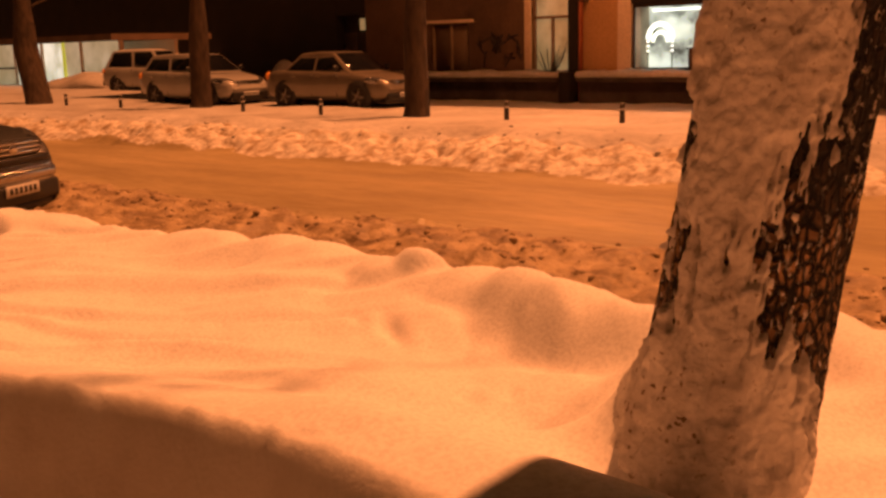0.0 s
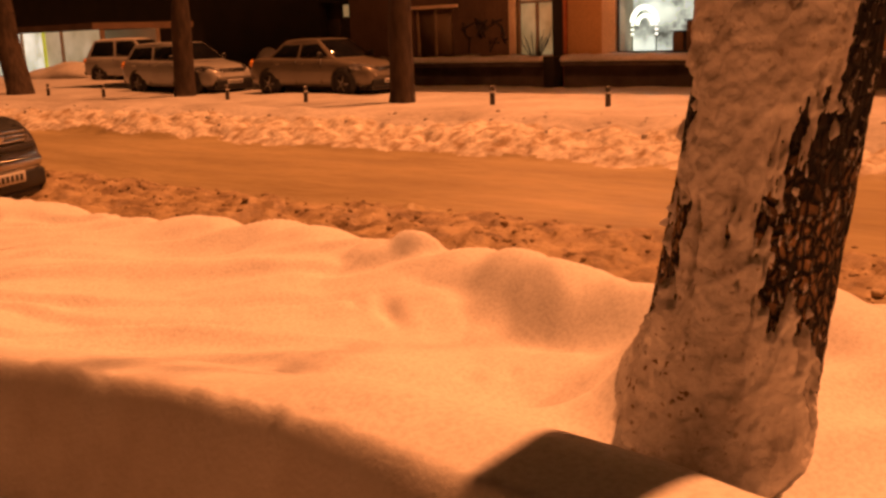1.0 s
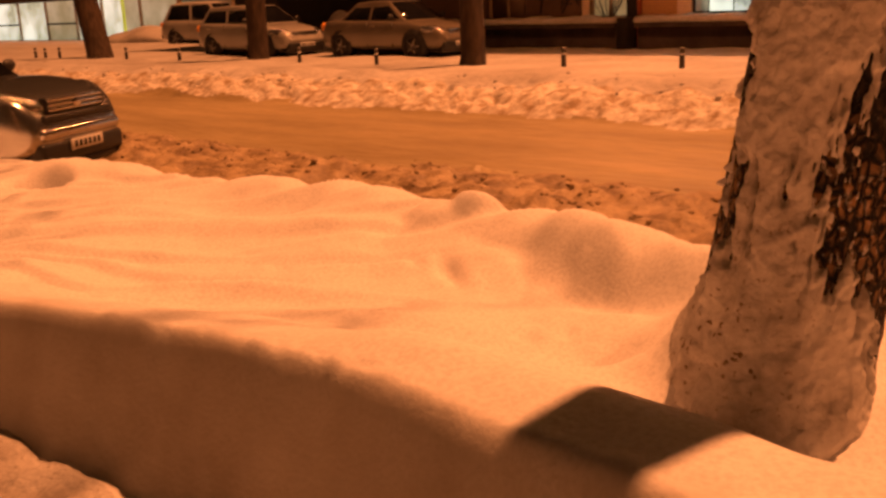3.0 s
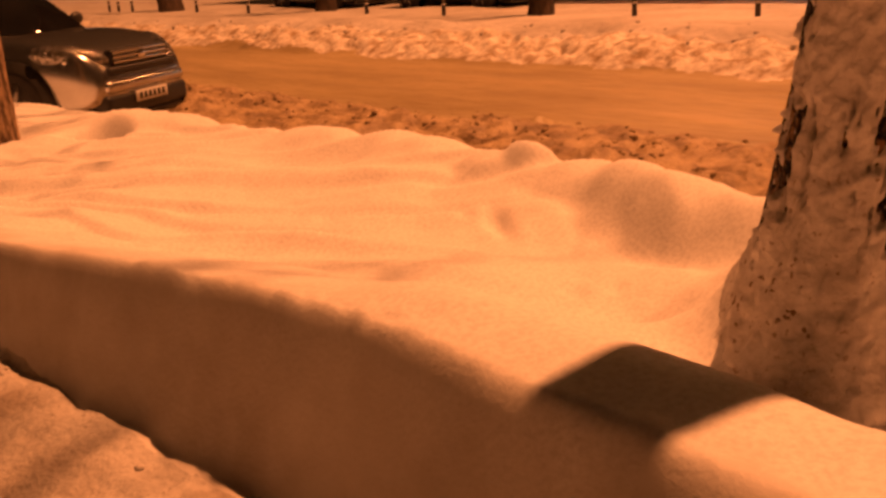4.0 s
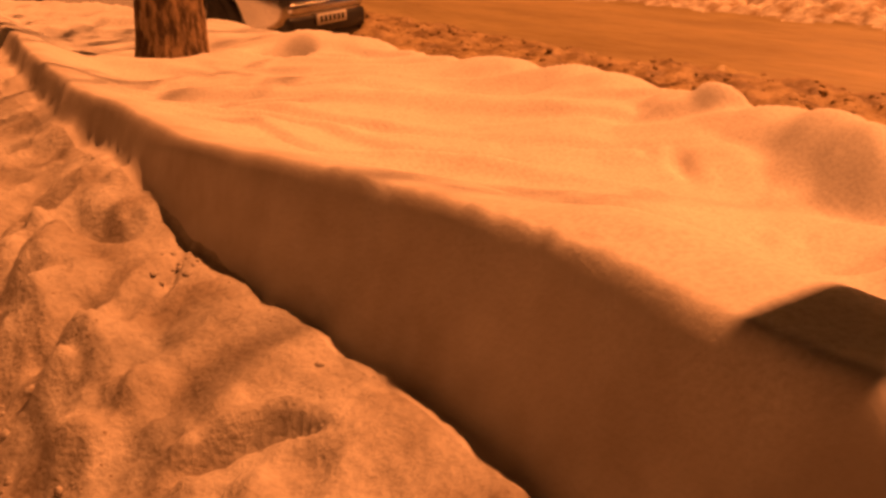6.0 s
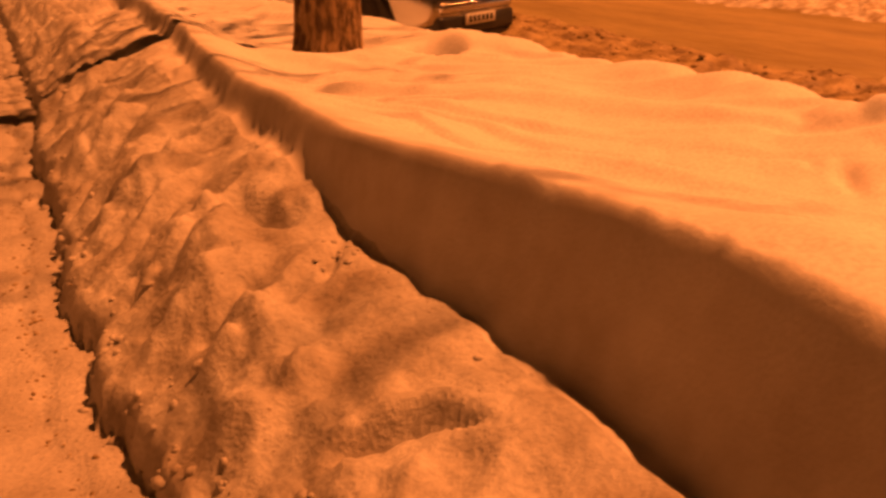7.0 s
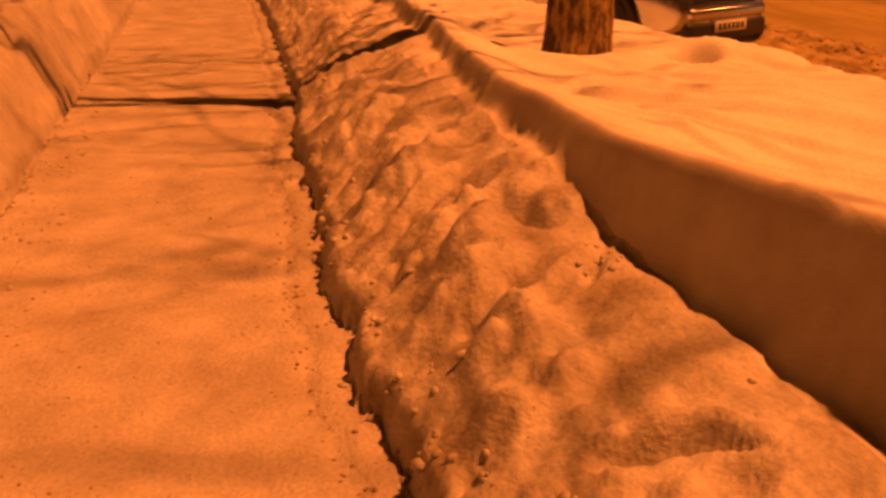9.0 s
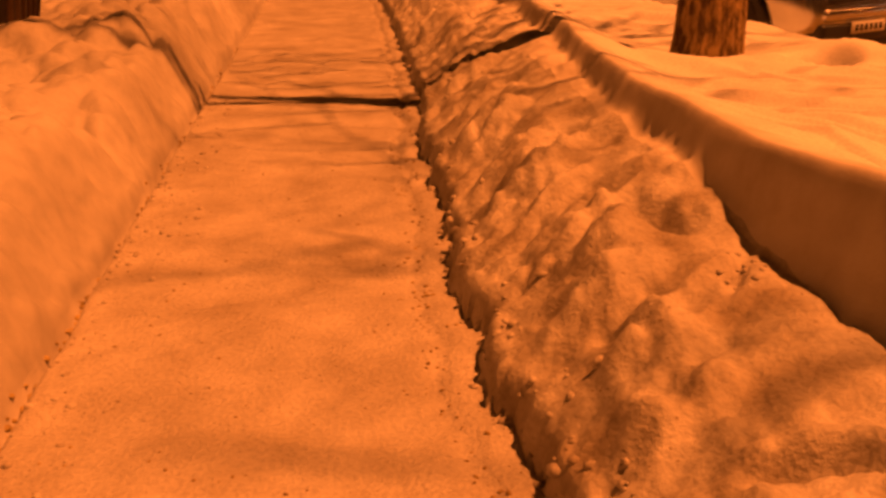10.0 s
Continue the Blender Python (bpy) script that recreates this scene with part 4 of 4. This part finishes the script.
# twigs of a shrub before the window
shrub = base("shrub", pose(FX - 0.3, 13.45, 0.9), "bare dark shrub twigs before a dim window", "shrub")
bm = bmesh.new()
rng = random.Random(12)
for k in range(16):
    a, b = rng.uniform(-0.5, 0.5), rng.uniform(-0.1, 0.1)
    p = [Vector((0, a * 0.2, -0.1)), Vector((b, a * 0.7, 0.3)), Vector((b * 1.5, a, 0.45 + rng.random() * 0.3))]
    tube(p, [0.014, 0.010, 0.004], 5, bm)
part("twigs", bm, DARKPAINT, shrub)
# shop window
shop = part("shop_window", block(FX - 0.02, FX + 0.02, 7.22, 11.26, SILL + 0.002, SILL + 0.06), DARKPAINT, house, "bright shop window with dark frame")
for y in (7.24, 9.2, 11.24):
    soften(part("frame", block(FX - 0.01, FX + 0.04, y - 0.03, y + 0.03, SILL + 0.06, 2.49), DARKPAINT, shop), 0.008)
soften(part("frame", block(FX - 0.02, FX + 0.04, 7.22, 11.26, 2.40, 2.498), DARKPAINT, shop), 0.008)
back = part("shop_interior", block(FX + 1.3, FX + 1.34, 7.0, 11.6, 0.6, 2.6), SHOPGLOW, house, "bright blurred shop interior")
for y in (7.0, 11.56):
    part("partition", block(FX + 0.42, FX + 1.29, y - 0.04, y, 0.6, 2.6), PALEWALL, back)
part("shop_floor", block(FX + 0.42, FX + 1.29, 7.0, 11.5, 0.86, 0.90), BOARD, back)
part("ceiling_tube", rod((FX + 0.7, 8.0, 2.36), (FX + 0.7, 11.1, 2.34), 0.03, n=8), TUBEGLOW, back, "fluorescent tube")
wreath = base("light_ornament", pose(FX + 0.35, 10.72, 1.35), "glowing arch-shaped light ornament standing in the shop window", "light ornament")
tube_pts = [Vector((0, 0.32 * math.cos(a), 0.30 + 0.36 * math.sin(a))) for a in [k * math.pi / 12 for k in range(13)]]
part("arch", tube(tube_pts, [0.06] * 13, 8), TUBEGLOW, wreath)
part("arch", tube([p * 0.62 + Vector((0.02, 0, 0.05)) for p in tube_pts], [0.045] * 13, 8), TUBEGLOW, wreath)
for y in (-0.32, 0.32):
    for k in range(3):
        part("lamp", rod((0, y, 0.22 - 0.11 * k), (0, y, 0.27 - 0.11 * k), 0.035, n=8), TUBEGLOW, wreath)
    part("stand", rod((0, y, -0.44), (0, y, 0.3), 0.015, n=6), DARKPAINT, wreath)
for y, h in ((9.9, 0.5), (9.55, 0.75), (9.3, 0.6)):
    d = base("display_stand", pose(FX + 0.6, y, 0.9), "dark display stand inside the shop window", "display stand", "shop display")
    soften(part("body", block(-0.15, 0.15, -0.14, 0.14, 0, h), BROWNWALL, d), 0.03)
    soften(part("top", block(-0.18, 0.18, -0.17, 0.17, h, h + 0.03), DARKPAINT, d), 0.01)
# graffiti strokes on the brown wall
tag = base("graffiti", pose(FX - 0.004, 15.3, 1.5), "dark illegible graffiti strokes on the brown wall", "graffiti")
rng = random.Random(31)
for k in range(11):
    y, z = rng.uniform(-0.75, 0.8), rng.uniform(-0.3, 0.35)
    pts = [Vector((-0.006, y + rng.gauss(0, 0.12), z + rng.gauss(0, 0.12))) for j in range(5)]
    part("stroke", tube(pts, [0.022, 0.03, 0.026, 0.03, 0.018], 6), GRAFFITI, tag)

# snow-laden mound behind the parked cars
mound = bmesh.new()
bmesh.ops.create_icosphere(mound, subdivisions=4, radius=1)
for v in mound.verts:
    v.co = Vector((v.co.x * 0.6, v.co.y * 0.9, v.co.z * (1.1 + 0.5 * v.co.y * -1))) * (1 + 0.25 * noise.noise(v.co * 1.6))
    v.co.x, v.co.y, v.co.z = v.co.x + 21.3, v.co.y + 23.3, v.co.z + 0.05
tagged(part("snow_mound", mound, FARSNOW), "snow-covered heap behind the parked cars", "snow heap")

# ---------------------------------------------------------------- lit pavilion far along the pavement
pav = base("pavilion", pose(0, 0, 0), "low lit pavilion with glazed panels and a flat roof", "pavilion")
PX = 28.0
part("roof", block(PX - 0.8, PX + 5, 41.8, 72, 2.32, 2.62), BROWNWALL, pav, "flat pale roof slab", smooth=False)
part("back_wall", block(PX + 3, PX + 3.2, 42.2, 72, -0.1, 2.31), PALEWALL, pav, smooth=False)
part("floor_slab", block(PX - 0.2, PX + 5, 42, 72, -0.2, 0.02), PLINTH, pav, smooth=False)
edges = [42.3, 45.8, 47.5, 49.6, 52.5, 56.0, 59.5, 63.5, 67.5, 71.5]
for k, (a, b) in enumerate(zip(edges, edges[1:])):
    part("panel", block(PX, PX + 0.06, a + 0.1, b - 0.1, 0.05, 2.3), PAVPANEL if k in (0, 1, 4, 7) else PAVGLOW, pav, smooth=False)
for k, a in enumerate(edges):
    soften(part("post", block(PX - 0.1, PX + 0.1, a - 0.09, a + 0.09, 0.0, 2.31), YELLOW if k == 2 else PALEWALL, pav), 0.02)
for a, b in ((52.5, 56.0), (59.5, 63.5)):
    soften(part("rail", block(PX - 0.12, PX - 0.06, a, b, 1.0, 1.1), DARKPAINT, pav), 0.01)
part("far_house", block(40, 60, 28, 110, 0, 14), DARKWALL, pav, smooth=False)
heap = bmesh.new()
bmesh.ops.create_icosphere(heap, subdivisions=4, radius=1)
for v in heap.verts:
    v.co = Vector((v.co.x * 1.5, v.co.y * 3.0, v.co.z * 0.85)) * (1 + 0.25 * noise.noise(v.co * 1.4))
    v.co.x, v.co.y, v.co.z = v.co.x + 26.0, v.co.y + 41.8, v.co.z + 0.0
tagged(part("snow_mound", heap, FARSNOW), "shovelled snow pile beside the lit pavilion", "snow heap")

# ---------------------------------------------------------------- tapered litter bin by the footpath
bz = at(-2.75, 7.6)
bin_ = base("litter_bin", pose(-2.85, 7.65, bz - 0.06), "dark tapered litter bin standing in the snow bank", "litter bin")
bm = bmesh.new()
bmesh.ops.create_cone(bm, cap_ends=True, segments=4, radius1=0.42, radius2=0.60, depth=0.85, matrix=Matrix.Translation((0, 0, 0.43)) @ Matrix.Rotation(radians(45), 4, "Z"))
soften(part("body", bm, DARKPAINT, bin_, smooth=False), 0.02)
soften(part("rim", block(-0.46, 0.46, -0.46, 0.46, 0.86, 0.92), DARKPAINT, bin_), 0.02)
for k in range(5):
    y = -0.28 + 0.14 * k
    part("slat", rod((0.30, y * 0.95, 0.05), (0.425, y * 1.35, 0.84), 0.025, n=6), BROWNWALL, bin_)
    part("slat", rod((y * 0.95, -0.30, 0.05), (y * 1.35, -0.425, 0.84), 0.025, n=6), BROWNWALL, bin_)
